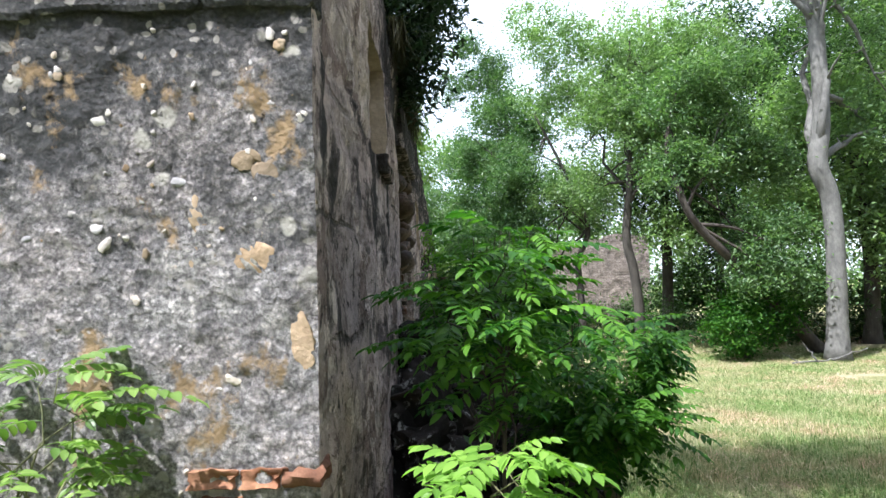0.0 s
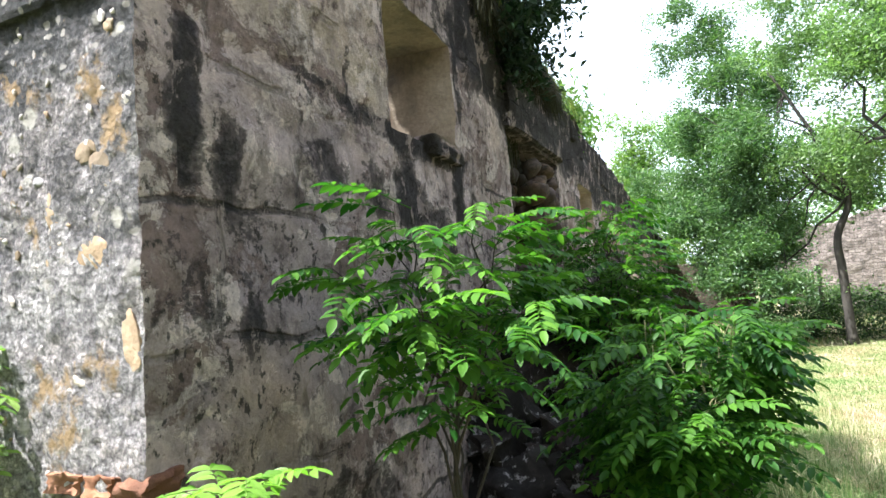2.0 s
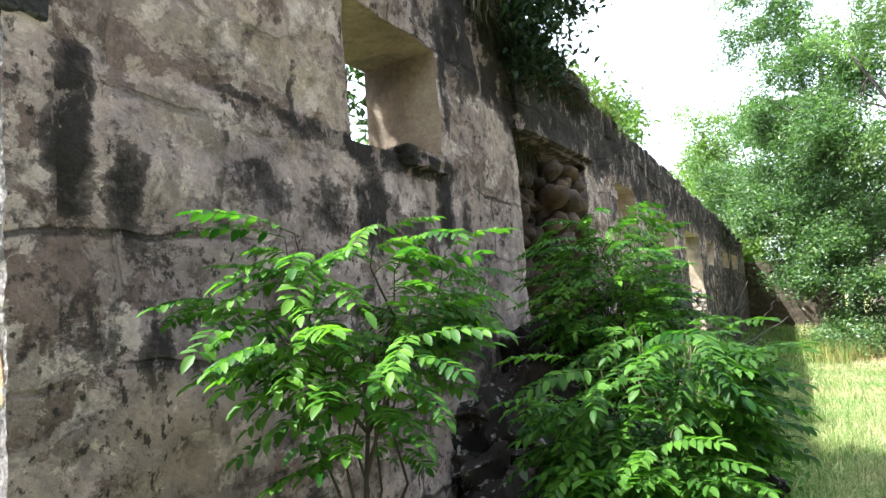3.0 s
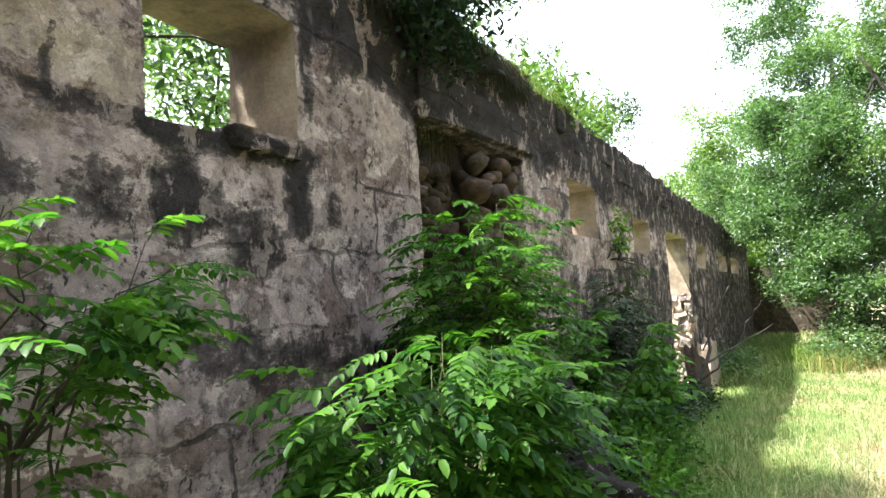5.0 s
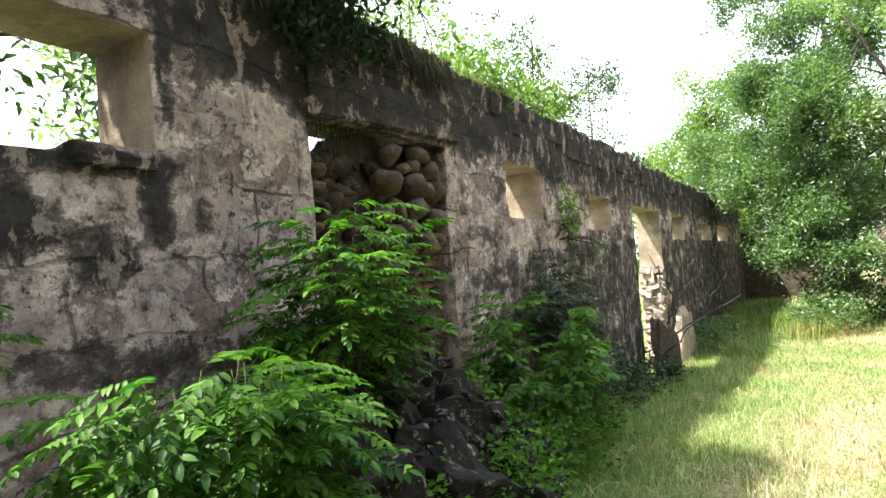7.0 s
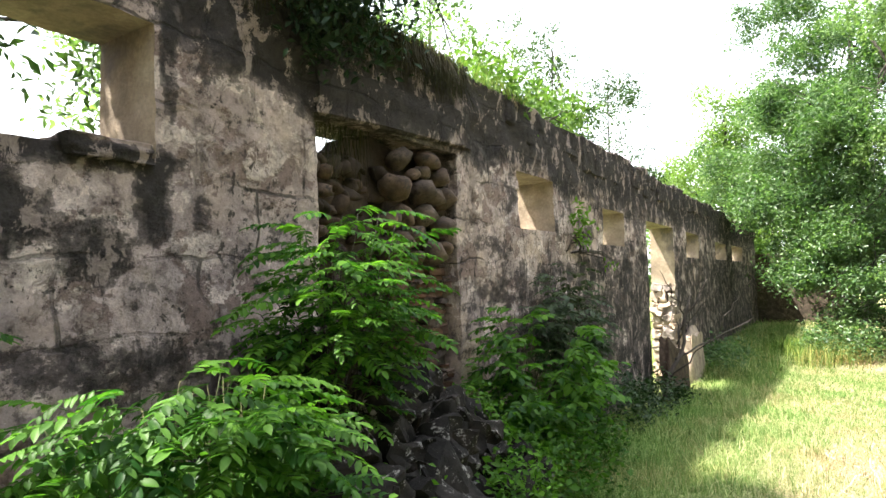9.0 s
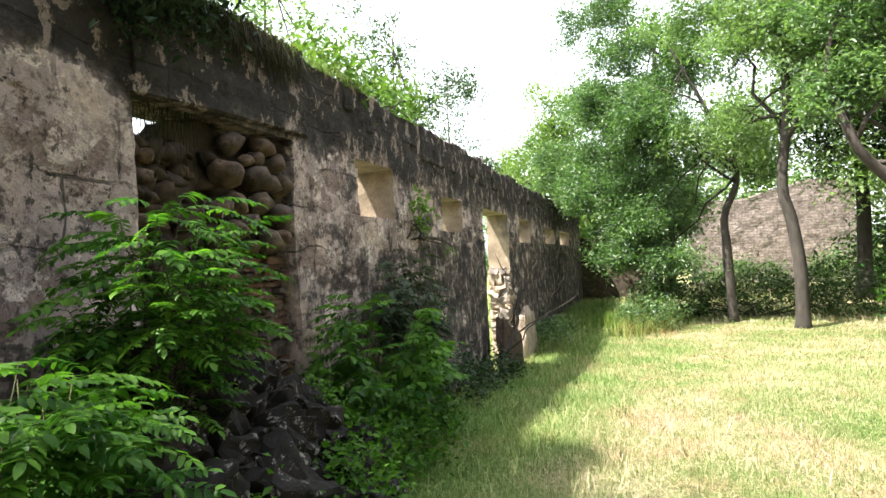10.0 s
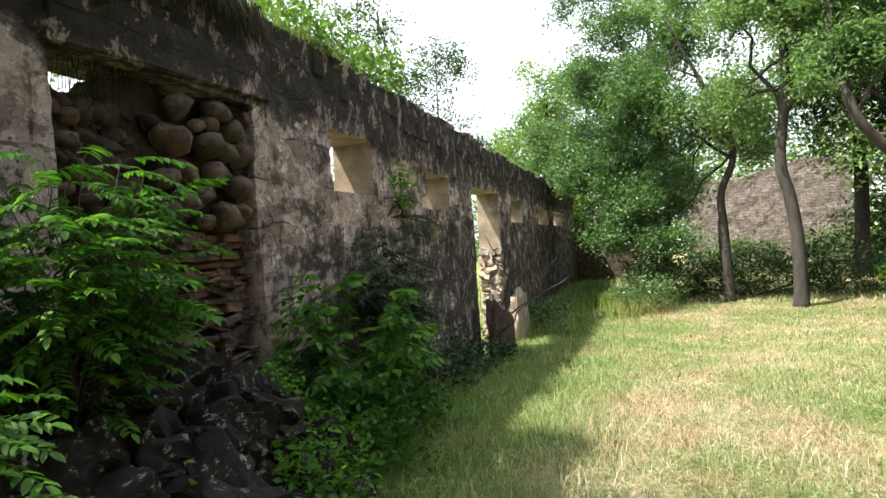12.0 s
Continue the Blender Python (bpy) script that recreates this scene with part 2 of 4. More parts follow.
def crumbly_stone():
    m, nt, p = material("lichened_stone")
    w = where(nt)
    grain = noise_at(nt, w, 26, 10, 0.8)
    c = ramp(nt, noise_at(nt, w, 3.6, 9, 0.7), [(0.34, (0.27, 0.255, 0.26)), (0.44, (0.50, 0.46, 0.46)), (0.52, (0.40, 0.38, 0.39)), (0.64, (0.66, 0.63, 0.61))])
    peb = node(nt, "ShaderNodeTexVoronoi", Scale=62.0)
    wob0 = node(nt, "ShaderNodeTexNoise", Scale=40.0, Detail=5.0)
    nt.links.new(w, wob0.inputs["Vector"])
    sh0 = nt.nodes.new("ShaderNodeVectorMath")
    sh0.operation = "MULTIPLY_ADD"
    nt.links.new(wob0.outputs["Color"], sh0.inputs[0])
    sh0.inputs[1].default_value = (0.04, 0.04, 0.025)
    nt.links.new(w, sh0.inputs[2])
    nt.links.new(sh0.outputs[0], peb.inputs["Vector"])
    c = mixed(nt, 0.45, c, ramp(nt, peb.outputs["Distance"], [(0.1, (1.5, 1.48, 1.45)), (0.35, (1.0, 1.0, 1.0)), (0.6, (0.35, 0.34, 0.34))]), "MULTIPLY")
    fleck = noise_at(nt, w, 110, 6, 0.75)
    c = mixed(nt, 0.8, c, ramp(nt, fleck, [(0.36, (0.45, 0.45, 0.45)), (0.62, (1.45, 1.43, 1.4))]), "MULTIPLY")
    c = mixed(nt, 0.9, c, ramp(nt, grain, [(0.34, (0.25, 0.25, 0.26)), (0.5, (0.85, 0.85, 0.85)), (0.66, (1.55, 1.5, 1.45))]), "MULTIPLY")
    sep = nt.nodes.new("ShaderNodeSeparateXYZ")
    nt.links.new(w, sep.inputs[0])
    rise = nt.nodes.new("ShaderNodeMath")
    rise.operation = "MULTIPLY_ADD"
    nt.links.new(sep.outputs["Z"], rise.inputs[0])
    rise.inputs[1].default_value = 0.34
    rise.inputs[2].default_value = -0.74
    lich = nt.nodes.new("ShaderNodeMath")
    nt.links.new(rise.outputs[0], lich.inputs[0])
    nt.links.new(noise_at(nt, w, 2.3, 10, 0.75, (1, 1, 0.6), (5, 5, 3.35)), lich.inputs[1])
    dark = ramp(nt, lich.outputs[0], [(0.49, (0, 0, 0)), (0.6, (0.85, 0.85, 0.85))])
    c = mixed(nt, dark, c, (0.045, 0.047, 0.05))
    orange = ramp(nt, noise_at(nt, w, 5.5, 7, 0.65, (1, 1, 0.8), (2, 8, 1)), [(0.57, (0, 0, 0)), (0.63, (1, 1, 1))])
    c = mixed(nt, orange, c, (0.38, 0.27, 0.16))
    out = c
    for scale, at0, keep in ((11.0, (8, 0, 8), 0.5), (23.0, (1, 5, 2), 0.52)):
        wob = node(nt, "ShaderNodeTexNoise", Scale=18.0, Detail=4.0)
        nt.links.new(w, wob.inputs["Vector"])
        sh = nt.nodes.new("ShaderNodeVectorMath")
        sh.operation = "MULTIPLY_ADD"
        nt.links.new(wob.outputs["Color"], sh.inputs[0])
        sh.inputs[1].default_value = (0.05, 0.05, 0.05)
        nt.links.new(w, sh.inputs[2])
        vor = node(nt, "ShaderNodeTexVoronoi", Scale=scale)
        nt.links.new(sh.outputs[0], vor.inputs["Vector"])
        blot = ramp(nt, vor.outputs["Distance"], [(0.2, (1, 1, 1)), (0.27, (0, 0, 0))])
        some = ramp(nt, noise_at(nt, w, 4.0, 3, 0.5, (1, 1, 1), at0), [(keep, (0, 0, 0)), (keep + 0.06, (1, 1, 1))])
        out = mixed(nt, mixed(nt, 1.0, blot, some, "MULTIPLY"), out, (0.5, 0.47, 0.42) if scale < 20 else (0.40, 0.37, 0.34))
    pit = ramp(nt, noise_at(nt, w, 13, 5, 0.6, (1, 1, 1), (7, 3, 3)), [(0.66, (0, 0, 0)), (0.71, (1, 1, 1))])
    out = mixed(nt, pit, out, (0.035, 0.03, 0.028))
    rot = nt.nodes.new("ShaderNodeMapping")
    rot.inputs["Rotation"].default_value = (0, 0, radians(90))
    nt.links.new(w, rot.inputs["Vector"])
    jt = joints(nt, rot.outputs["Vector"], 0.72, 0.43, 0.006, 0.16)
    bare = ramp(nt, noise_at(nt, w, 2.6, 5, 0.65, (1, 1, 1), (1, 6, 4)), [(0.54, (0, 0, 0)), (0.64, (0.7, 0.7, 0.7))])
    jt = mixed(nt, 1.0, jt, bare, "MULTIPLY")
    out = mixed(nt, jt, out, (0.04, 0.035, 0.033))
    nt.links.new(out, p.inputs["Base Color"])
    p.inputs["Roughness"].default_value = 0.97
    p.inputs["Specular IOR Level"].default_value = 0.1
    n0 = bump(nt, p, jt, 1.0, -0.03)
    n1 = bump(nt, p, noise_at(nt, w, 14, 9, 0.72), 0.7, 0.02, n0)
    n2 = bump(nt, p, pit, 1.0, -0.025, n1)
    n3 = bump(nt, p, peb.outputs["Distance"], 0.9, -0.02, n2)
    bump(nt, p, grain, 0.9, 0.02, n3)
    return m


def stone_mat(name, dark, mid, light, lichen=None, amount=0.62):
    m, nt, p = material(name)
    co = nt.nodes.new("ShaderNodeTexCoord").outputs["Object"]
    w = where(nt)
    rnd = nt.nodes.new("ShaderNodeObjectInfo").outputs["Random"]
    c = ramp(nt, noise_at(nt, w, 7, 7, 0.65), [(0.3, dark), (0.5, mid), (0.7, light)])
    tint = ramp(nt, rnd, [(0.0, (0.72, 0.7, 0.72)), (0.4, (0.95, 0.93, 0.9)), (0.75, (1.15, 1.0, 0.86)), (1.0, (1.1, 1.1, 1.1))])
    c = mixed(nt, 1.0, c, tint, "MULTIPLY")
    speck = ramp(nt, noise_at(nt, w, 60, 6, 0.75), [(0.3, (0.6, 0.6, 0.6)), (0.65, (1.15, 1.15, 1.15))])
    c = mixed(nt, 0.7, c, speck, "MULTIPLY")
    if lichen:
        growth = ramp(nt, noise_at(nt, w, 15, 9, 0.75, (1, 1, 1), (3, 3, 3)), [(amount, (0, 0, 0)), (amount + 0.04, (0.9, 0.9, 0.9))])
        c = mixed(nt, growth, c, lichen)
    nt.links.new(c, p.inputs["Base Color"])
    p.inputs["Roughness"].default_value = 0.93
    p.inputs["Specular IOR Level"].default_value = 0.2
    n1 = bump(nt, p, noise_at(nt, w, 14, 7, 0.65), 0.6, 0.02)
    bump(nt, p, noise_at(nt, w, 90, 4, 0.7), 0.4, 0.004, n1)
    return m


def leaf_mat(name, dark, light, through=0.35, gloss=0.45, sheen=0.14):
    m, nt, p = material(name)
    g = nt.nodes.new("ShaderNodeNewGeometry")
    info = nt.nodes.new("ShaderNodeObjectInfo")
    both = nt.nodes.new("ShaderNodeMath")
    both.operation = "ADD"
    nt.links.new(g.outputs["Random Per Island"], both.inputs[0])
    nt.links.new(info.outputs["Random"], both.inputs[1])
    half = nt.nodes.new("ShaderNodeMath")
    half.operation = "MULTIPLY"
    half.inputs[1].default_value = 0.5
    nt.links.new(both.outputs[0], half.inputs[0])
    mid = tuple((a + b) / 2 for a, b in zip(dark, light))
    c = ramp(nt, half.outputs[0], [(0.12, dark), (0.5, mid), (0.9, light)])
    blotch = ramp(nt, noise_at(nt, g.outputs["Position"], 1.3, 3, 0.5), [(0.35, (0.8, 0.82, 0.85)), (0.65, (1.15, 1.1, 0.95))])
    c = mixed(nt, 1.0, c, blotch, "MULTIPLY")
    nt.links.new(c, p.inputs["Base Color"])
    p.inputs["Roughness"].default_value = gloss
    p.inputs["Specular IOR Level"].default_value = sheen
    tr = nt.nodes.new("ShaderNodeBsdfTranslucent")
    sunny = mixed(nt, 1.0, c, (1.25, 1.5, 0.65), "MULTIPLY")
    nt.links.new(sunny, tr.inputs["Color"])
    mx = nt.nodes.new("ShaderNodeMixShader")
    mx.inputs[0].default_value = through
    nt.links.new(p.outputs[0], mx.inputs[1])
    nt.links.new(tr.outputs[0], mx.inputs[2])
    nt.links.new(mx.outputs[0], nt.nodes["Material Output"].inputs["Surface"])
    return m


def bark_mat(name, dark, light, stretch=0.25):
    m, nt, p = material(name)
    w = where(nt)
    c = ramp(nt, noise_at(nt, w, 9, 8, 0.7, (1, 1, stretch)), [(0.3, dark), (0.7, light)])
    c = mixed(nt, 0.6, c, ramp(nt, noise_at(nt, w, 2.0, 4, 0.6), [(0.35, (0.6, 0.6, 0.6)), (0.65, (1.1, 1.1, 1.1))]), "MULTIPLY")
    nt.links.new(c, p.inputs["Base Color"])
    p.inputs["Roughness"].default_value = 0.9
    bump(nt, p, noise_at(nt, w, 26, 6, 0.7, (1, 1, stretch)), 0.7, 0.02)
    return m


def lawn_mat():
    m, nt, p = material("dry_grass_ground")
    w = where(nt)
    big = noise_at(nt, w, 0.55, 6, 0.62)
    c = ramp(nt, big, [(0.34, (0.115, 0.145, 0.05)), (0.5, (0.215, 0.21, 0.105)), (0.64, (0.36, 0.31, 0.215))])
    fine = ramp(nt, noise_at(nt, w, 24, 7, 0.75), [(0.32, (0.3, 0.3, 0.28)), (0.62, (1.4, 1.4, 1.35))])
    c = mixed(nt, 0.9, c, fine, "MULTIPLY")
    soil = ramp(nt, noise_at(nt, w, 1.6, 6, 0.65, (1, 1, 1), (4, 4, 4)), [(0.6, (0, 0, 0)), (0.68, (1, 1, 1))])
    c = mixed(nt, soil, c, (0.28, 0.21, 0.15))
    c = mixed(nt, shade_strip(nt, w), c, mixed(nt, 1.0, c, (0.7, 0.85, 0.58), "MULTIPLY"))
    nt.links.new(c, p.inputs["Base Color"])
    p.inputs["Roughness"].default_value = 1.0
    p.inputs["Specular IOR Level"].default_value = 0.05
    bump(nt, p, noise_at(nt, w, 30, 6, 0.75), 1.0, 0.04)
    return m


def shade_strip(nt, position):
    """1 beside the long wall, where shade and a greener tone are put into the turf colour, 0 out on the lawn."""
    sep = nt.nodes.new("ShaderNodeSeparateXYZ")
    nt.links.new(warped(nt, position, 0.7, 1.6), sep.inputs[0])
    return step_up(nt, sep.outputs["X"], 2.6, 1.0)


def blade_mat(name, stops):
    m, nt, p = material(name)
    g = nt.nodes.new("ShaderNodeNewGeometry")
    c = ramp(nt, g.outputs["Random Per Island"], stops)
    patch = ramp(nt, noise_at(nt, g.outputs["Position"], 0.55, 6, 0.62), [(0.36, (0.66, 0.9, 0.52)), (0.5, (0.97, 1.02, 0.85)), (0.64, (1.3, 1.13, 1.13))])
    c = mixed(nt, 1.0, c, patch, "MULTIPLY")
    worn = ramp(nt, noise_at(nt, g.outputs["Position"], 1.6, 6, 0.65, (1, 1, 1), (4, 4, 4)), [(0.5, (0, 0, 0)), (0.6, (0.9, 0.9, 0.9))])
    c = mixed(nt, worn, c, mixed(nt, 1.0, c, (1.22, 0.92, 1.08), "MULTIPLY"))
    # blades beside the wall coloured darker and greener to stand for its shade
    c = mixed(nt, shade_strip(nt, g.outputs["Position"]), c, mixed(nt, 1.0, c, (0.68, 0.9, 0.56), "MULTIPLY"))
    nt.links.new(c, p.inputs["Base Color"])
    p.inputs["Roughness"].default_value = 0.7
    p.inputs["Specular IOR Level"].default_value = 0.2
    tr = nt.nodes.new("ShaderNodeBsdfTranslucent")
    nt.links.new(c, tr.inputs["Color"])
    mx = nt.nodes.new("ShaderNodeMixShader")
    mx.inputs[0].default_value = 0.35
    nt.links.new(p.outputs[0], mx.inputs[1])
    nt.links.new(tr.outputs[0], mx.inputs[2])
    nt.links.new(mx.outputs[0], nt.nodes["Material Output"].inputs["Surface"])
    return m


def coursed_stone():
    m, nt, p = material("sunlit_coursed_masonry")
    w = where(nt)
    rot = nt.nodes.new("ShaderNodeMapping")
    rot.inputs["Rotation"].default_value = (0, 0, radians(90))
    nt.links.new(w, rot.inputs["Vector"])
    jt = joints(nt, rot.outputs["Vector"], 0.34, 0.15, 0.014, 0.3)
    c = ramp(nt, noise_at(nt, w, 2.5, 8, 0.72), [(0.36, (0.11, 0.09, 0.08)), (0.5, (0.23, 0.19, 0.17)), (0.64, (0.36, 0.305, 0.275))])
    c = mixed(nt, jt, c, (0.11, 0.095, 0.085))
    stain = ramp(nt, noise_at(nt, w, 0.9, 6, 0.7, (1, 1, 0.5)), [(0.55, (0, 0, 0)), (0.66, (1, 1, 1))])
    c = mixed(nt, stain, c, (0.10, 0.09, 0.085))
    nt.links.new(c, p.inputs["Base Color"])
    p.inputs["Roughness"].default_value = 0.95
    n1 = bump(nt, p, jt, 1.0, -0.06)
    bump(nt, p, noise_at(nt, w, 5, 8, 0.7), 1.0, 0.12, n1)
    return m


COURSED = coursed_stone()
PLASTER = plaster_wall()
REVEAL = reveal_render()
CRUMBLY = crumbly_stone()
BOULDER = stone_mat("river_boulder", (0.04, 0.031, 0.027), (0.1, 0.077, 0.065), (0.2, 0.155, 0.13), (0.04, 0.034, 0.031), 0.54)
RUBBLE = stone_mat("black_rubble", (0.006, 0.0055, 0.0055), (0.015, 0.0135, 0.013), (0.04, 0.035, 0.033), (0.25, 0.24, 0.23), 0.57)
BRICK = stone_mat("old_red_brick", (0.085, 0.045, 0.032), (0.2, 0.098, 0.06), (0.3, 0.175, 0.11))
OLDBRICK = stone_mat("dull_red_slab", (0.05, 0.033, 0.026), (0.115, 0.067, 0.048), (0.2, 0.13, 0.095))
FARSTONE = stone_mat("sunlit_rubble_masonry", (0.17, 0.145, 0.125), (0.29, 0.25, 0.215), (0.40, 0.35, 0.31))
LIME = stone_mat("lime_lump", (0.3, 0.285, 0.27), (0.46, 0.44, 0.415), (0.58, 0.56, 0.525))
OCHRE = stone_mat("ochre_stone", (0.2, 0.15, 0.1), (0.3, 0.235, 0.165), (0.38, 0.315, 0.235))
GREY = stone_mat("grey_field_stone", (0.26, 0.255, 0.26), (0.42, 0.41, 0.415), (0.58, 0.565, 0.56))
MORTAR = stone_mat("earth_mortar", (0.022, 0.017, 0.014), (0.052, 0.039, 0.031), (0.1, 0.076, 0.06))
# cross wall stone coloured dark to stand for the tree shade on it
SHADEWALL = stone_mat("shade_darkened_masonry", (0.03, 0.027, 0.024), (0.07, 0.06, 0.052), (0.14, 0.12, 0.105), (0.03, 0.035, 0.018), 0.55)
LEAF_TREE = leaf_mat("tree_leaf", (0.05, 0.105, 0.045), (0.195, 0.285, 0.13), 0.45, 0.38, 0.45)
LEAF_PALE = leaf_mat("pale_tree_leaf", (0.075, 0.145, 0.035), (0.19, 0.28, 0.08), 0.38, 0.4, 0.3)
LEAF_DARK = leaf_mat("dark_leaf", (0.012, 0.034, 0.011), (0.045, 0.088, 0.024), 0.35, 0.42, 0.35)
LEAF_BUSH = leaf_mat("bush_leaf", (0.018, 0.07, 0.011), (0.105, 0.23, 0.03), 0.45, 0.48, 0.18)
LEAF_GREY = leaf_mat("grey_green_leaf", (0.026, 0.042, 0.024), (0.075, 0.105, 0.06), 0.3, 0.5)
LEAF_LIME = leaf_mat("lime_leaf", (0.09, 0.19, 0.03), (0.18, 0.32, 0.06), 0.45, 0.4)
LEAF_VINE = leaf_mat("vine_leaf", (0.012, 0.028, 0.018), (0.035, 0.06, 0.03), 0.2)
BARK = bark_mat("grey_brown_bark", (0.022, 0.019, 0.016), (0.07, 0.06, 0.05))
BARK_PALE = bark_mat("pale_grey_bark", (0.075, 0.073, 0.07), (0.175, 0.168, 0.158), 0.5)
TWIG = bark_mat("dark_twig", (0.02, 0.016, 0.013), (0.07, 0.055, 0.045))
STEM = bark_mat("green_stem", (0.06, 0.075, 0.03), (0.16, 0.15, 0.07))
LAWN = lawn_mat()
BLADES = blade_mat("grass_blade", [(0.0, (0.08, 0.135, 0.04)), (0.46, (0.17, 0.22, 0.085)), (0.74, (0.33, 0.315, 0.195)), (1.0, (0.55, 0.48, 0.38))])
TALL = blade_mat("tall_grass_blade", [(0.0, (0.07, 0.13, 0.03)), (0.5, (0.15, 0.20, 0.06)), (1.0, (0.38, 0.33, 0.14))])
DEAD = blade_mat("dead_root_fibre", [(0.0, (0.02, 0.017, 0.014)), (1.0, (0.085, 0.068, 0.05))])

# ---- ground ----
def ground():
    xs = sorted({round(v, 3) for v in list(np.arange(-12, 20.1, 0.5)) + [s * v for s in (-1, 1) for v in (25, 32, 45, 70, 110, 180, 320, 700)]})
    ys = sorted({round(v, 3) for v in list(np.arange(-8, 40.1, 0.5)) + [-700, -320, -150, -70, -35, -18, 46, 60, 85, 130, 220, 400, 800]})
    verts = [(x, y, ground_z(x, y)) for y in ys for x in xs]
    n = len(xs)
    faces = [(j * n + i, j * n + i + 1, (j + 1) * n + i + 1, (j + 1) * n + i) for j in range(len(ys) - 1) for i in range(n - 1)]
    ob = new("ground", mesh_of("ground", verts, faces, LAWN))
    return tagged(ob, "patchy green and straw coloured lawn", "ground", kind="structure")


ground()

# ---- walls ----
WALL_TOP, THICK = 3.7, 0.42


def ragged(u, seed, size=0.05):
    return size * (noise.noise(Vector((u * 1.7, seed, 0))) + 0.6 * noise.noise(Vector((u * 6.1, seed, 4))))


def lines(a, b, step, cuts):
    """Marks from a to b, with all the cuts among them, as far apart as step(place) says."""
    marks = sorted({a, b, *[c for c in cuts if a < c < b]})
    out = []
    for p, q in zip(marks, marks[1:]):
        inner, at = [], p
        while at < q - 1e-6:
            inner.append(at)
            at += step(at)
        stretch = (q - p) / (at - p)
        out += [p + (v - p) * stretch for v in inner]
    return out + [b]


def wall(name, u0, u1, z0, z1, thick, holes, step, to_world, rough, mat, seed, relief=None, rise=None):
    """A wall with holes (u0, u1, z0, z1) cut right through, worn faces and a ragged top. to_world(u, w, z): w is 0 on the front, -thick behind; relief(u, z): how far the front stands out; rise(z): the mesh's step upwards."""
    us = lines(u0, u1, step, [h for o in holes for h in o[:2]])
    zs = lines(z0, z1, rise or (lambda z: max(0.05, step(0.5 * (u0 + u1)) * 0.6)), [h for o in holes for h in o[2:]])
    ws = [-thick * f for f in (0.0, 0.24, 0.48, 0.76, 1.0)]
    nu, nz = len(us), len(zs)

    def empty(i, j):
        if not (0 <= i < nu - 1 and 0 <= j < nz - 1):
            return True
        u, z = 0.5 * (us[i] + us[i + 1]), 0.5 * (zs[j] + zs[j + 1])
        return any(o[0] < u < o[1] and o[2] < z < o[3] for o in holes)

    verts, faces, index = [], [], {}

    def vert(i, j, k):
        if (i, j, k) not in index:
            u, z, w = us[i], zs[j], ws[k]
            if j == nz - 1:
                z += ragged(u, seed)
            if relief and k < 4:
                w += relief(u, z) * (1 - 0.25 * k)
            p = Vector(to_world(u, w, z))
            d = Vector([noise.fractal(p * 2.2 + Vector((s, 0, 0)), 1.0, 2.0, 5) for s in (0, 31, 57)])
            amt = rough
            index[i, j, k] = len(verts)
            verts.append(p + d * amt)
        return index[i, j, k]

    last = len(ws) - 1
    for i in range(nu - 1):
        for j in range(nz - 1):
            if empty(i, j):
                continue
            faces.append((vert(i, j, 0), vert(i + 1, j, 0), vert(i + 1, j + 1, 0), vert(i, j + 1, 0)))
            faces.append((vert(i, j, last), vert(i, j + 1, last), vert(i + 1, j + 1, last), vert(i + 1, j, last)))
            for (di, dj, a, b) in ((-1, 0, (i, j + 1), (i, j)), (1, 0, (i + 1, j), (i + 1, j + 1)), (0, -1, (i, j), (i + 1, j)), (0, 1, (i + 1, j + 1), (i, j + 1))):
                if empty(i + di, j + dj):
                    for k in range(last):
                        faces.append((vert(*b, k), vert(*a, k), vert(*a, k + 1), vert(*b, k + 1)))
    me = mesh_of(name, verts, faces, mat)
    bm = bmesh.new()
    bm.from_mesh(me)
    bmesh.ops.recalc_face_normals(bm, faces=bm.faces)
    bm.to_mesh(me)
    bm.free()
    me.set_sharp_from_angle(angle=0.7)
    return new(name, me)


HOLES = [
    (1.15, 1.86, 2.64, 3.22), (2.82, 4.32, 0.2, 3.06), (5.42, 6.28, 2.55, 3.08), (7.92, 8.9, 2.48, 2.95),
    (10.18, 12.15, 0.0, 2.93), (13.4, 14.9, 2.4, 2.92), (17.3, 19.3, 2.4, 2.86), (20.6, 23.4, 2.4, 2.88),
]


def flaked(u, z):
    """Relief of the long wall: lost plaster, worn swells and the open joints beside the high window."""
    q = Vector((3.0, u, z))
    s = noise.fractal(q * 1.9, 0.8, 2.0, 6)
    d = 0.02 * s - (0.014 if s + 0.5 * noise.noise(q * 9) > 0.42 else 0.0) + 0.006 * noise.fractal(q * 14, 0.9, 2.0, 3)
    if u < 1.15 and z > 2.5:
        d -= 0.02 * max(0.0, 1 - abs(z - 2.655 - 0.012 * noise.noise(q * 5)) / 0.02) + 0.02 * max(0.0, 1 - abs(u - 0.86 - 0.01 * noise.noise(q * 6)) / 0.02) * (2.65 < z < 2.93)
    if z > 3.1 and u > 2.0:
        d += 0.03 * noise.fractal(q * 4.5, 0.8, 2.0, 4)
    return d


wall_long = wall("wall_east", 0.1, 28.0, -0.3, WALL_TOP, THICK, HOLES, lambda u: 0.03 if u < 3 else 0.045 if u < 7 else 0.1, lambda u, w, z: (w, u, z), 0.012, PLASTER, 1.0, flaked, lambda z: 0.035 if z > 1.4 else 0.1)
tagged(wall_long, "stained crumbling plastered stone wall of the ruin", "wall", kind="structure")


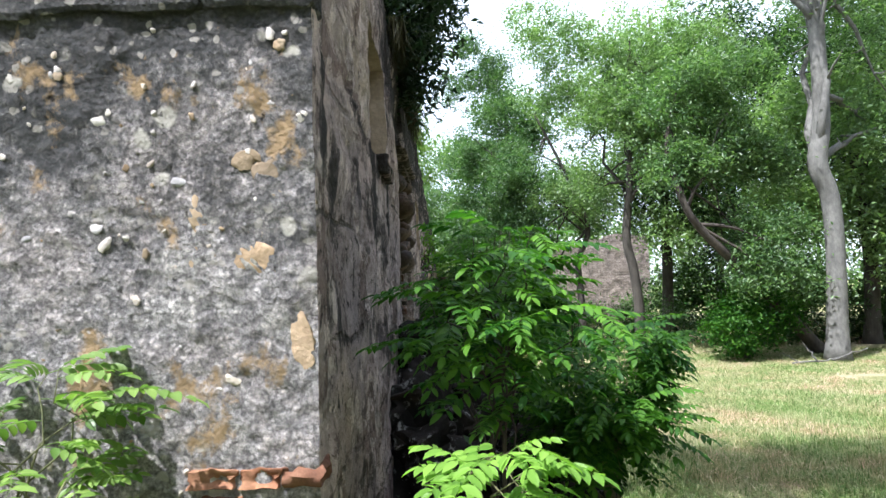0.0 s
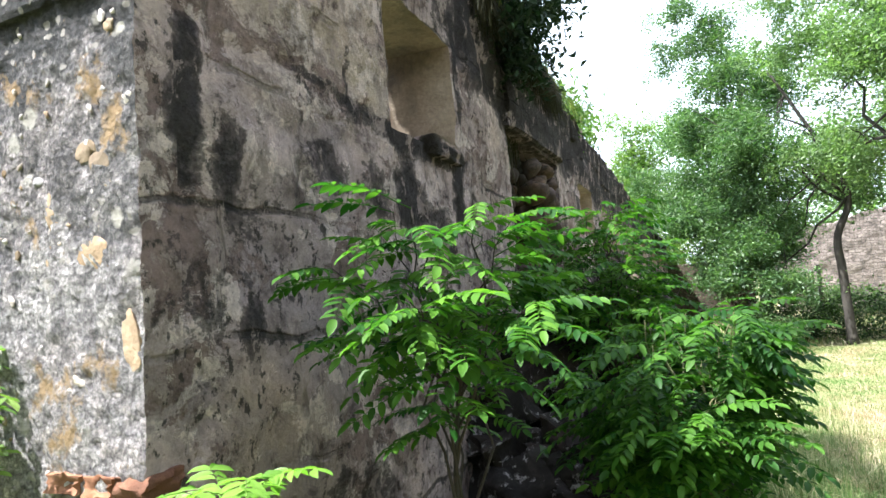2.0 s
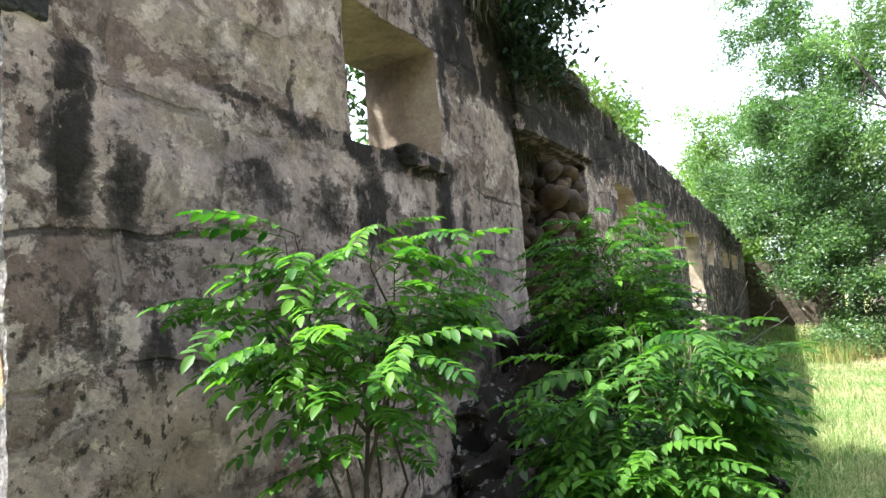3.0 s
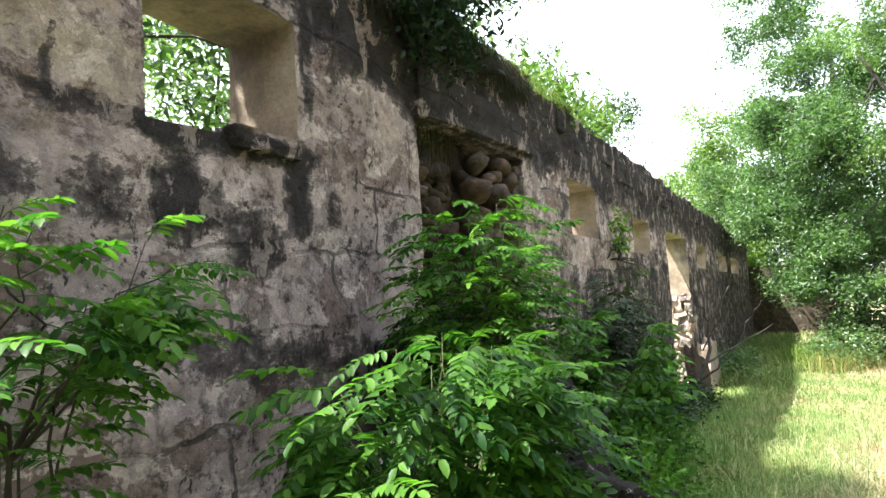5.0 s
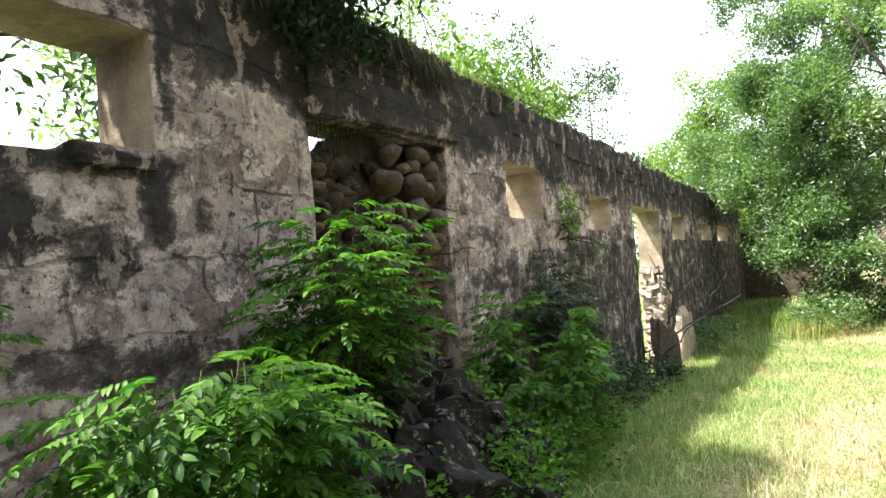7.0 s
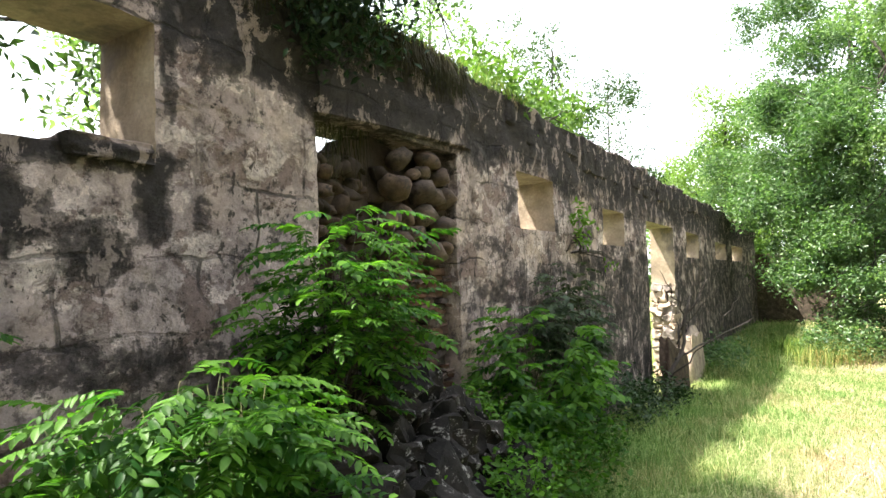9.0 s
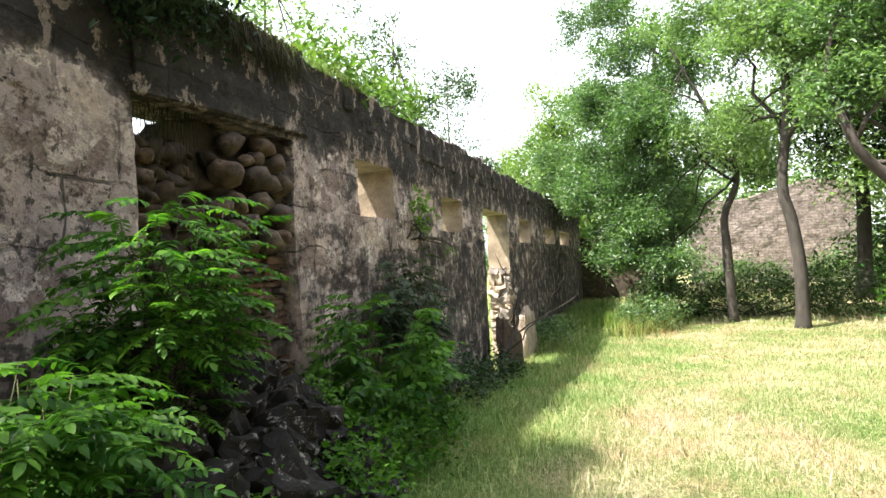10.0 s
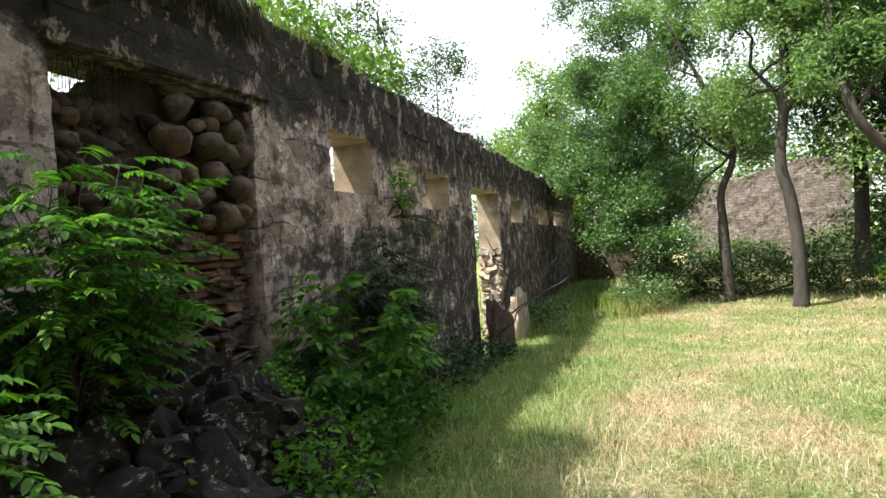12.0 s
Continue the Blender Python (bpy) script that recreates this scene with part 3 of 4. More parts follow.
def stony(u, z):
    """Relief of the end wall: rounded stones standing out of worn mortar, pitted all over."""
    q = Vector((u, 7.0, z))
    near, _ = noise.voronoi(q * 5.5 + 0.35 * Vector((noise.noise(q * 9), 0, noise.noise(q * 9 + Vector((5, 0, 0))))))
    lump = min(1.0, (near[1] - near[0]) * 2.6)
    return 0.009 * lump * (0.35 + noise.noise(q * 2.0)) + 0.005 * noise.fractal(q * 9, 0.8, 2.0, 4) + 0.0045 * noise.fractal(q * 38, 0.5, 2.0, 3) - 0.002


wall_south = wall("wall_south", 0.0, 7.0, -0.3, WALL_TOP, 0.1, [], lambda u: 0.012 if u < 1.25 else 0.3, lambda u, w, z: (0.006 - u, -w, z), 0.006, CRUMBLY, 2.0, stony, lambda z: 0.012 if 1.4 < z < 2.9 else 0.1)
wall_south.data.materials.append(PLASTER)
for poly in wall_south.data.polygons:
    if poly.normal.x > 0.6 and poly.center.x > -0.03:
        poly.material_index = 1
wall_core = wall("wall_south_core", THICK, 7.0, -0.3, WALL_TOP - 0.05, THICK - 0.1, [], lambda u: 0.4, lambda u, w, z: (0.006 - u, 0.1 - w, z), 0.01, PLASTER, 2.5)
tagged(wall_core, "plastered inner face of the end wall", "wall", kind="structure")
tagged(wall_south, "sunlit rough lichened masonry end wall", "wall", kind="structure")
wall_cross = wall("wall_cross", -1.2, 3.4, -0.3, 2.75, 0.5, [], lambda u: 0.3, lambda u, w, z: (u, 28.05 - w, z), 0.05, SHADEWALL, 3.0)
tagged(wall_cross, "shaded rubble cross wall at the far end", "wall", kind="structure")
def broken_top(u):
    """Height of the far wall's broken top edge."""
    return float(np.interp(u, [5.2, 6.4, 7.74, 9.5, 11.5, 12.9, 13.1], [4.4, 4.5, 4.45, 4.9, 5.3, 5.1, 4.7]))


wall_far = wall("wall_far", 5.2, 13.1, -0.3, 4.5, 0.6, [], lambda u: 0.3, lambda u, w, z: (u, 36.0 - w, z * broken_top(u) / 4.5 + 0.12 * noise.noise(Vector((u * 3, 1, z * 2)))), 0.08, COURSED, 5.0)
tagged(wall_far, "sunlit broken rubble masonry wall behind the trees", "wall", kind="structure")

# smooth tan render on the jambs and soffits of the openings
wall_long.data.materials.append(REVEAL)
for poly in wall_long.data.polygons:
    c, nrm = poly.center, poly.normal
    if -0.4 < c.x < -0.03 and c.z < 3.3 and c.y > 0.5 and not 2.5 < c.y < 4.6 and abs(nrm.x) < 0.6 and nrm.z < 0.6:
        poly.material_index = 1


# ---- plants: tools ----
def tangent_frames(n, rng, tilt):
    """Random leaf axes: along, across (n x 3 each), leaning down by about tilt."""
    a = rng.uniform(0, 2 * np.pi, n)
    e = rng.normal(-tilt, 0.45, n)
    along = np.stack([np.cos(a) * np.cos(e), np.sin(a) * np.cos(e), np.sin(e)], 1)
    r = rng.normal(0, 0.7, n)
    side = np.stack([-np.sin(a), np.cos(a), np.zeros(n)], 1)
    up = np.cross(along, side)
    across = side * np.cos(r)[:, None] + up * np.sin(r)[:, None]
    return along, across


def leaves(name, centres, size, mat, rng, tilt=0.35, ratio=0.42):
    """One mesh of many small pointed leaves, each a folded kite of four triangles' worth."""
    n = len(centres)
    along, across = tangent_frames(n, rng, tilt)
    fold = np.cross(along, across)
    s = size * rng.uniform(0.6, 1.25, n)[:, None]
    root = centres - along * s * 0.5
    tip = centres + along * s * 0.5 - fold * s * 0.08
    left = centres + across * s * ratio * 0.5 + fold * s * 0.1
    right = centres - across * s * ratio * 0.5 + fold * s * 0.1
    verts = np.stack([root, left, tip, right], 1).reshape(-1, 3)
    me = bpy.data.meshes.new(name)
    me.vertices.add(4 * n)
    me.vertices.foreach_set("co", verts.astype(np.float32).ravel())
    idx = np.arange(n)[:, None] * 4
    tri = np.concatenate([idx + [0, 1, 2], idx + [0, 2, 3]], 1).reshape(-1)
    me.loops.add(6 * n)
    me.loops.foreach_set("vertex_index", tri.astype(np.int32))
    me.polygons.add(2 * n)
    me.polygons.foreach_set("loop_start", np.arange(0, 6 * n, 3, dtype=np.int32))
    me.materials.append(mat)
    me.update(calc_edges=True)
    return me


def clumps(blobs, count, per, spread, rng):
    """Leaf centres gathered in clumps near the skins of ellipsoid blobs (centre, radii)."""
    vol = np.array([r[0] * r[1] * r[2] for _, r in blobs]) ** 0.7
    pick = rng.choice(len(blobs), count, p=vol / vol.sum())
    c = np.array([b[0] for b in blobs], float)[pick]
    r = np.array([b[1] for b in blobs], float)[pick]
    way = rng.normal(size=(count, 3))
    way /= np.linalg.norm(way, axis=1)[:, None]
    depth = rng.uniform(0.25, 1.0, count) ** 0.45
    mid = c + way * r * depth[:, None]
    size = spread * rng.uniform(0.5, 1.5, count)
    pts = np.repeat(mid, per, 0) + rng.normal(size=(count * per, 3)) * np.repeat(size, per)[:, None] * [1, 1, 0.85]
    return pts


def tree(label, trunk, radii, blobs, count, per, spread, size, mat, bark, seed, limbs=6, category="tree", limb_reach=0.75):
    """A tree: a bent tapered trunk, limbs that reach into the crown's blobs, and a crown of leaves."""
    rng, rnd = np.random.default_rng(seed), random.Random(seed)
    base = trunk[0]
    root = tagged(new("tree"), label, category)
    root.matrix_basis = Matrix.Translation((base[0], base[1], ground_z(base[0], base[1]) - 0.05))
    off = Vector((base[0], base[1], ground_z(base[0], base[1]) - 0.05))
    # smooth the trunk line
    fine, rad = [], []
    for i in range(len(trunk) - 1):
        p0, p1, p2, p3 = (Vector(trunk[min(max(k, 0), len(trunk) - 1)]) for k in (i - 1, i, i + 1, i + 2))
        for s in range(5):
            t = s / 5
            fine.append(0.5 * (2 * p1 + (p2 - p0) * t + (2 * p0 - 5 * p1 + 4 * p2 - p3) * t * t + (3 * p1 - p0 - 3 * p2 + p3) * t ** 3) - off)
            rad.append(radii[i] + (radii[i + 1] - radii[i]) * t)
    fine.append(Vector(trunk[-1]) - off)
    rad.append(radii[-1])
    part("trunk", mesh_of("trunk", *tube(fine, [r * (1.35 if i == 0 else 1.12 if i == 1 else 1) for i, r in enumerate(rad)], 10), bark), root)
    for k in range(limbs):
        pieces = []
        i = rnd.randrange(len(fine) // 2, len(fine))
        c, r = blobs[rnd.randrange(len(blobs))]
        aim = Vector(c) - off + Vector([rnd.uniform(-0.6, 0.6) * v for v in r])
        line = bend(fine[i], fine[i].lerp(aim, 0.95), 6, 0.06 * (aim - fine[i]).length, rnd, -0.1)
        r0 = max(0.02, rad[i] * 0.55)
        pieces.append(tube(line, [r0 * (1 - 0.85 * j / 6) for j in range(7)], 6))
        for _ in range(3):
            j = rnd.randrange(2, 6)
            end = line[j] + Vector((rnd.uniform(-1, 1), rnd.uniform(-1, 1), rnd.uniform(-0.3, 0.8))) * 0.35 * max(r)
            pieces.append(tube(bend(line[j], end, 4, 0.05, rnd), [r0 * 0.35 * (1 - 0.8 * q / 4) for q in range(5)], 5))
        part("limb", mesh_of("limb", *joined(pieces), bark), root)
    parts_of = [(tuple(c[i] + r[i] * rng.uniform(-0.7, 0.7) for i in range(3)), tuple(max(r) * rng.uniform(0.22, 0.5) * q for q in (1.0, 1.0, 0.75))) for c, r in blobs for _ in range(14)]
    pts = clumps(parts_of, count, per, spread, rng) - np.array(off)
    keep = pts[:, 2] > 0.06
    part("crown", leaves("crown", pts[keep], size, mat, rng), root)
    return root


def frond(seed, length, pairs, leaflet, mat, width=0.36):
    """A feather-shaped compound leaf along +y that droops, with paired pointed leaflets and one at the tip."""
    rnd = random.Random(seed)
    verts, faces = [], []
    line = [Vector((0.01 * rnd.uniform(-1, 1), length * t, length * (0.16 * t - 0.34 * t * t))) for t in [i / 6 for i in range(7)]]
    v, f = tube(line, [0.0022 * (1 - 0.7 * i / 6) for i in range(7)], 4)
    verts += v
    faces += f

    def blade(root, way, normal, size):
        side = way.cross(normal).normalized()
        n = len(verts)
        for t, w, d in ((0, 0.0, 0), (0.18, 0.72, 0.01), (0.48, 1.0, -0.02), (0.78, 0.72, -0.08), (1.0, 0.0, -0.17)):
            c = root + way * size * t + normal * size * d
            if w:
                verts.append(c - side * size * width * 0.5 * w + normal * size * 0.07)
                verts.append(c)
                verts.append(c + side * size * width * 0.5 * w + normal * size * 0.07)
            else:
                verts.append(c)
        a = n
        faces.extend([(a, a + 2, a + 1), (a, a + 3, a + 2), (a + 1, a + 2, a + 5, a + 4), (a + 2, a + 3, a + 6, a + 5), (a + 4, a + 5, a + 8, a + 7), (a + 5, a + 6, a + 9, a + 8), (a + 7, a + 8, a + 10), (a + 8, a + 9, a + 10)])

    for k in range(pairs):
        t = 0.22 + 0.74 * k / (pairs - 1)
        root = Vector((0, length * t, length * (0.16 * t - 0.34 * t * t)))
        for s in (-1, 1):
            if rnd.random() < 0.05:
                continue
            way = Vector((s * 1.0, 0.45 + 0.3 * rnd.uniform(-1, 1), -0.25 + 0.2 * rnd.uniform(-1, 1))).normalized()
            nor = Vector((0.25 * rnd.uniform(-1, 1), 0.2 * rnd.uniform(-1, 1), 1)).normalized()
            nor = (nor - way * nor.dot(way)).normalized()
            blade(root, way, nor, leaflet * rnd.uniform(0.8, 1.1) * (1 - 0.25 * abs(t - 0.5)))
    way = (line[-1] - line[-2]).normalized()
    blade(line[-1], way, Vector((0, -way.z, way.y)).normalized(), leaflet)
    return mesh_of("leaf", verts, faces, mat)


def bush(label, base, tips, per_stem, kinds, seed, stem_mat, category="bush", stem_r=0.012, name="bush", size=1.0, fork=0.45):
    """A stem that forks into branches reaching the tips, each branch with drooping compound leaves."""
    rnd = random.Random(seed)
    root = tagged(new(name), label, category)
    off = Vector((base[0], base[1], ground_z(*base) - 0.02))
    root.matrix_basis = Matrix.Translation(off)
    mid = sum((Vector(t) for t in tips), Vector()) / len(tips) - off
    knot = mid * fork
    trunk = bend((0, 0, 0), knot, 5, 0.03, rnd)
    part("stem", mesh_of("stem", *tube(trunk, [stem_r * (1 - 0.06 * i) for i in range(6)], 7), stem_mat), root)
    for tip in tips:
        start = trunk[rnd.choice((3, 4, 5, 5))]
        line = bend(start, Vector(tip) - off, 7, 0.05, rnd, -0.05)
        twig = part("branch", mesh_of("branch", *tube(line, [stem_r * 0.6 * (1 - 0.75 * i / 7) for i in range(8)], 5), stem_mat), root)
        out = math.degrees(math.atan2(tip[1] - off.y - knot.y, tip[0] - off.x - knot.x)) - 90
        for k in range(per_stem):
            t = 0.3 + 0.7 * (k + 1) / per_stem
            q = min(int(t * 7), 6)
            p = line[q].lerp(line[q + 1], min(t * 7 - q, 1.0))
            spin = out + (k % 2 * 2 - 1) * rnd.uniform(10, 95) * (1.15 - 0.5 * t)
            m = Matrix.Translation(p) @ pose(0, 0, 0, 0, 0, spin) @ pose(0, 0, 0, rnd.uniform(-18, 24), rnd.uniform(-22, 22), 0) @ Matrix.Scale(size * rnd.uniform(0.7, 1.12), 4)
            part("leaf", kinds[rnd.randrange(len(kinds))], twig, m=m)
    return root


def spread(centre, radii, n, seed):
    """Tip places over the upper skin of an ellipsoid."""
    rnd = random.Random(seed)
    out = []
    for k in range(n):
        a, u = k * 2.4 + rnd.uniform(-0.3, 0.3), rnd.uniform(-0.4, 1.0)
        s = math.sqrt(1 - u * u * 0.8) * (0.4 + 0.6 * math.sqrt(rnd.random()))
        out.append((centre[0] + radii[0] * s * math.cos(a), centre[1] + radii[1] * s * math.sin(a), centre[2] + radii[2] * (u * 1.2 - 0.3)))
    return out


FROND = [frond(s, 0.28, 8, 0.066, LEAF_BUSH, 0.45) for s in range(5)]
FROND_PALE = [frond(s + 60, 0.28, 6, 0.085, LEAF_PALE, 0.5) for s in range(4)]
FROND_BROAD = [frond(s + 80, 0.24, 5, 0.1, LEAF_BUSH, 0.5) for s in range(4)]
FROND_LIME = [frond(s + 20, 0.26, 5, 0.1, LEAF_LIME, 0.46) for s in range(3)]
FROND_DARK = [frond(s + 40, 0.20, 5, 0.075, LEAF_GREY, 0.5) for s in range(4)]

# ---- plants beside the wall ----
bush("young bush with feathery green leaves against the wall", (0.4, 0.5), spread((0.43, 0.6, 2.03), (0.3, 0.52, 0.19), 17, 1), 11, FROND, 11, TWIG, size=0.66, fork=0.74, stem_r=0.008)
bush("leafy feathery bush in front of the rubble heap", (0.98, 1.35), spread((0.96, 1.33, 1.68), (0.34, 0.42, 0.24), 42, 2), 13, FROND, 12, STEM, size=0.7, stem_r=0.008)
bush("tall leafy sapling growing by the walled-up doorway", (0.6, 2.25), spread((0.58, 2.4, 2.12), (0.3, 0.46, 0.32), 30, 3), 13, FROND, 13, TWIG, size=0.72, fork=0.55, stem_r=0.009)
bush("low lime-green seedling at the wall's corner", (0.36, -0.17), spread((0.36, -0.17, 1.715), (0.07, 0.07, 0.045), 6, 4), 5, FROND_LIME, 14, STEM, size=0.42, stem_r=0.005, fork=0.85)
bush("thin sunlit seedling beside the end wall", (-0.52, -0.2), spread((-0.5, -0.17, 1.78), (0.17, 0.1, 0.17), 9, 5), 6, FROND_PALE, 15, STEM, size=0.52, stem_r=0.005, fork=0.8)
bush("dense green shrub growing against the wall", (0.45, 4.6), spread((0.5, 4.6, 1.45), (0.45, 0.85, 0.46), 26, 6), 13, FROND_BROAD, 16, TWIG, size=0.8)
bush("grey-green small-leaved shrub below the high opening", (0.28, 5.9), spread((0.27, 5.9, 1.8), (0.24, 0.85, 0.48), 26, 7), 14, FROND_DARK, 17, TWIG, size=0.9)

# ---- trees ----
tree("slender tree with a bent grey trunk and airy green crown", [(6.1, 16.8, -0.1), (6.12, 16.8, 1.4), (6.0, 16.8, 2.6), (5.85, 16.8, 3.5), (6.05, 16.8, 5.2), (6.1, 16.8, 7.0), (6.3, 16.9, 9.6)],
     [0.165, 0.15, 0.14, 0.13, 0.11, 0.08, 0.04], [((5.4, 17, 6.6), (1.9, 1.8, 1.3)), ((6.8, 17, 8.4), (2.4, 2.0, 1.6)), ((4.6, 17.6, 9.2), (2.2, 2.0, 1.7)), ((4.4, 17.5, 4.9), (1.3, 1.2, 0.8)), ((7.6, 17, 6.0), (1.4, 1.2, 0.9))], 700, 76, 0.2, 0.115, LEAF_TREE, BARK, 21, 11)
tree("leaning tree with foliage hanging nearly to the grass", [(4.8, 18.4, -0.1), (4.76, 18.4, 1.9), (4.74, 18.4, 2.9), (5.1, 18.4, 4.0), (4.6, 18.6, 5.6), (3.6, 19, 8.0)],
     [0.13, 0.115, 0.1, 0.085, 0.06, 0.035], [((2.7, 18.6, 3.6), (1.5, 1.3, 1.6)), ((1.5, 19.2, 4.5), (1.6, 1.5, 1.3)), ((3.3, 18.4, 5.8), (1.7, 1.5, 1.3)), ((3.2, 17.8, 1.6), (0.8, 0.7, 1.1)), ((2.4, 18.2, 2.6), (1.2, 1.0, 1.3)), ((1.9, 20.2, 2.4), (1.0, 0.9, 1.1)), ((0.4, 20.5, 4.9), (1.5, 1.5, 1.1)), ((2.0, 19.6, 7.2), (1.6, 1.5, 1.3)), ((1.6, 20, 9.6), (1.5, 1.4, 1.2))], 1050, 76, 0.19, 0.11, LEAF_TREE, BARK, 22, 11)
tree("tall tree with a smooth pale grey trunk", [(10.13, 14, -0.1), (10.28, 14, 2.65), (10.25, 14, 4.1), (10.0, 14, 5.0), (10.2, 14, 6.3), (10.25, 14, 9.3), (10.5, 14.2, 12.0)],
     [0.26, 0.22, 0.22, 0.24, 0.2, 0.18, 0.1], [((10.2, 14.2, 10.8), (2.4, 2.2, 1.5)), ((12.6, 15, 9.5), (2.0, 2.0, 1.5)), ((12.2, 15, 6.2), (1.4, 1.4, 0.9))], 320, 50, 0.28, 0.14, LEAF_TREE, BARK_PALE, 23, 8)
tree("leaning forked tree with a thick brown limb", [(10.8, 15.6, -0.1), (9.3, 15.0, 1.35), (7.7, 14.3, 2.7), (6.95, 14.1, 3.4), (6.5, 14, 4.1), (6.3, 14.4, 5.6), (6.8, 14.8, 7.2)],
     [0.2, 0.15, 0.12, 0.105, 0.085, 0.06, 0.03], [((7.2, 15.0, 7.2), (1.8, 1.6, 1.2)), ((8.8, 15.4, 5.6), (1.5, 1.4, 0.9)), ((8.9, 14.6, 3.2), (1.1, 0.9, 0.8)), ((10.0, 14.8, 2.0), (1.0, 0.9, 0.9)), ((8.4, 14.0, 2.3), (0.9, 0.7, 0.6)), ((6.6, 14.2, 5.2), (1.0, 0.9, 0.6))], 520, 80, 0.2, 0.12, LEAF_TREE, TWIG, 24, 9)
for k, (x, y, h, w, mat) in enumerate([(-1.2, 31, 10.4, 3.3, LEAF_PALE), (12.5, 24, 14, 4.2, LEAF_DARK), (9.6, 24, 15, 4.2, LEAF_TREE), (16, 20, 14, 4.2, LEAF_DARK), (21, 25, 15, 4.6, LEAF_TREE), (15, 31, 15, 4.6, LEAF_DARK), (3.6, 27, 12, 3.2, LEAF_TREE), (24, 17, 13, 4.2, LEAF_DARK), (13.5, 17.5, 10, 2.8, LEAF_TREE), (18, 15, 12, 3.4, LEAF_DARK)]):
    g = ground_z(x, y)
    tagged(tree("woodland tree with a full leafy crown", [(x, y, g - 0.1), (x + 0.15, y, h * 0.3), (x - 0.1, y, h * 0.6), (x, y, h * 0.9)], [0.24, 0.2, 0.15, 0.06],
         [((x + 0.2 * w, y, h * 0.82), (w * 0.7, w * 0.7, h * 0.16)), ((x - w * 0.4, y - 0.3, h * 0.66), (w * 0.7, w * 0.7, h * 0.14)), ((x - w * 0.6, y - 0.5, h * 0.44), (w * 0.6, w * 0.6, h * 0.12)), ((x + w * 0.6, y + 0.4, h * 0.5), (w * 0.7, w * 0.7, h * 0.14)), ((x + w * 0.1, y - 1.0, h * 0.3), (w * 0.5, w * 0.5, h * 0.08))], 520, 56, 0.38, 0.2, mat, BARK, 30 + k, 9), group="woodland trees")
for k, (x, y, h, w, mat) in enumerate([(-2.6, 8.0, 7.6, 1.0, LEAF_TREE), (-2.6, 13.0, 8.0, 1.1, LEAF_DARK), (-2.4, 16.5, 8.0, 1.3, LEAF_DARK), (-3.4, 4.2, 5.6, 0.9, LEAF_TREE), (-1.7, 0.9, 6.6, 1.2, LEAF_DARK), (-1.9, 2.6, 6.4, 1.0, LEAF_DARK)]):
    bx, by = (x - 1.6, max(0.7, y - 1.4)) if k > 3 else (x, y)
    tagged(tree("thin young tree rising behind the ruined wall", [(bx, by, -0.1), (bx + 0.15, by, h * 0.3), (0.4 * bx + 0.6 * x, 0.4 * by + 0.6 * y, h * 0.62), (x, y + 0.1, h * 0.9)], [0.06, 0.045, 0.025, 0.01],
         [((x, y, h * 0.78), (w, w * 1.1, h * 0.2)), ((x + 0.2, y + 0.5, h * 0.6), (w * 0.8, w, h * 0.12))], 60 if k > 3 else 170, 30, 0.15, 0.1, mat, BARK, 60 + k, 9), group="young trees behind the wall")


# crown stays out of view, added to throw a shade patch on the lawn
tagged(tree("slender tree with unseen crown, added over the corner to shade the lawn", [(-1.9, 1.7, -0.1), (-1.8, 1.6, 2.6), (-1.2, 1.2, 5.0), (-0.2, 0.6, 7.0)], [0.09, 0.075, 0.05, 0.02],
            [((0.0, 0.5, 7.1), (1.3, 0.9, 0.6)), ((-0.8, 0.6, 7.8), (0.9, 0.8, 0.5))], 150, 40, 0.18, 0.12, LEAF_TREE, BARK, 97, 6), group="young trees behind the wall")


def shrub(label, blobs, count, per, spread_, size, mat, seed, base):
    """A bushy shrub: short stems and a mass of leaves down to the ground."""
    rng, rnd = np.random.default_rng(seed), random.Random(seed)
    root = tagged(new("shrub"), label, "shrub")
    off = Vector((base[0], base[1], ground_z(*base) - 0.03))
    root.matrix_basis = Matrix.Translation(off)
    for k in range(6):
        c, r = blobs[k % len(blobs)]
        aim = Vector(c) - off + Vector([rnd.uniform(-0.5, 0.5) * v for v in r])
        part("stem", mesh_of("stem", *tube(bend((0, 0, 0), aim, 6, 0.08, rnd), [0.03 * (1 - 0.8 * i / 6) for i in range(7)], 5), TWIG), root)
    pts = clumps(blobs, count, per, spread_, rng) - np.array(off)
    part("leaves", leaves("leaves", pts[pts[:, 2] > 0.04], size, mat, rng), root)
    return root


# unseen trees beside and behind the camera, added to cut the skylight
for k, (x, y, h, w) in enumerate([(9.5, -1.0, 11, 3.6), (8.5, -7.0, 12, 4.0), (2.5, -9.0, 12, 4.0), (13, 4.0, 13, 4.0), (-4.5, -8.0, 7, 2.5)]):
    tagged(tree("woodland tree with a full leafy crown", [(x, y, ground_z(x, y) - 0.1), (x + 0.15, y, h * 0.3), (x - 0.1, y, h * 0.6), (x, y, h * 0.9)], [0.24, 0.2, 0.15, 0.06],
         [((x, y, h * 0.7), (w, w, h * 0.26)), ((x - w * 0.5, y, h * 0.4), (w * 0.7, w * 0.8, h * 0.16)), ((x + w * 0.5, y, h * 0.3), (w * 0.7, w * 0.8, h * 0.2))], 420, 40, 0.4, 0.3, LEAF_DARK, BARK, 110 + k, 7), group="woodland trees")
shrub("bright green shrub at the wood's edge", [((7.9, 14.6, 0.9), (0.8, 0.8, 0.75)), ((8.9, 15.0, 1.3), (0.9, 0.8, 0.9))], 170, 40, 0.17, 0.13, LEAF_BUSH, 71, (8.2, 14.7))
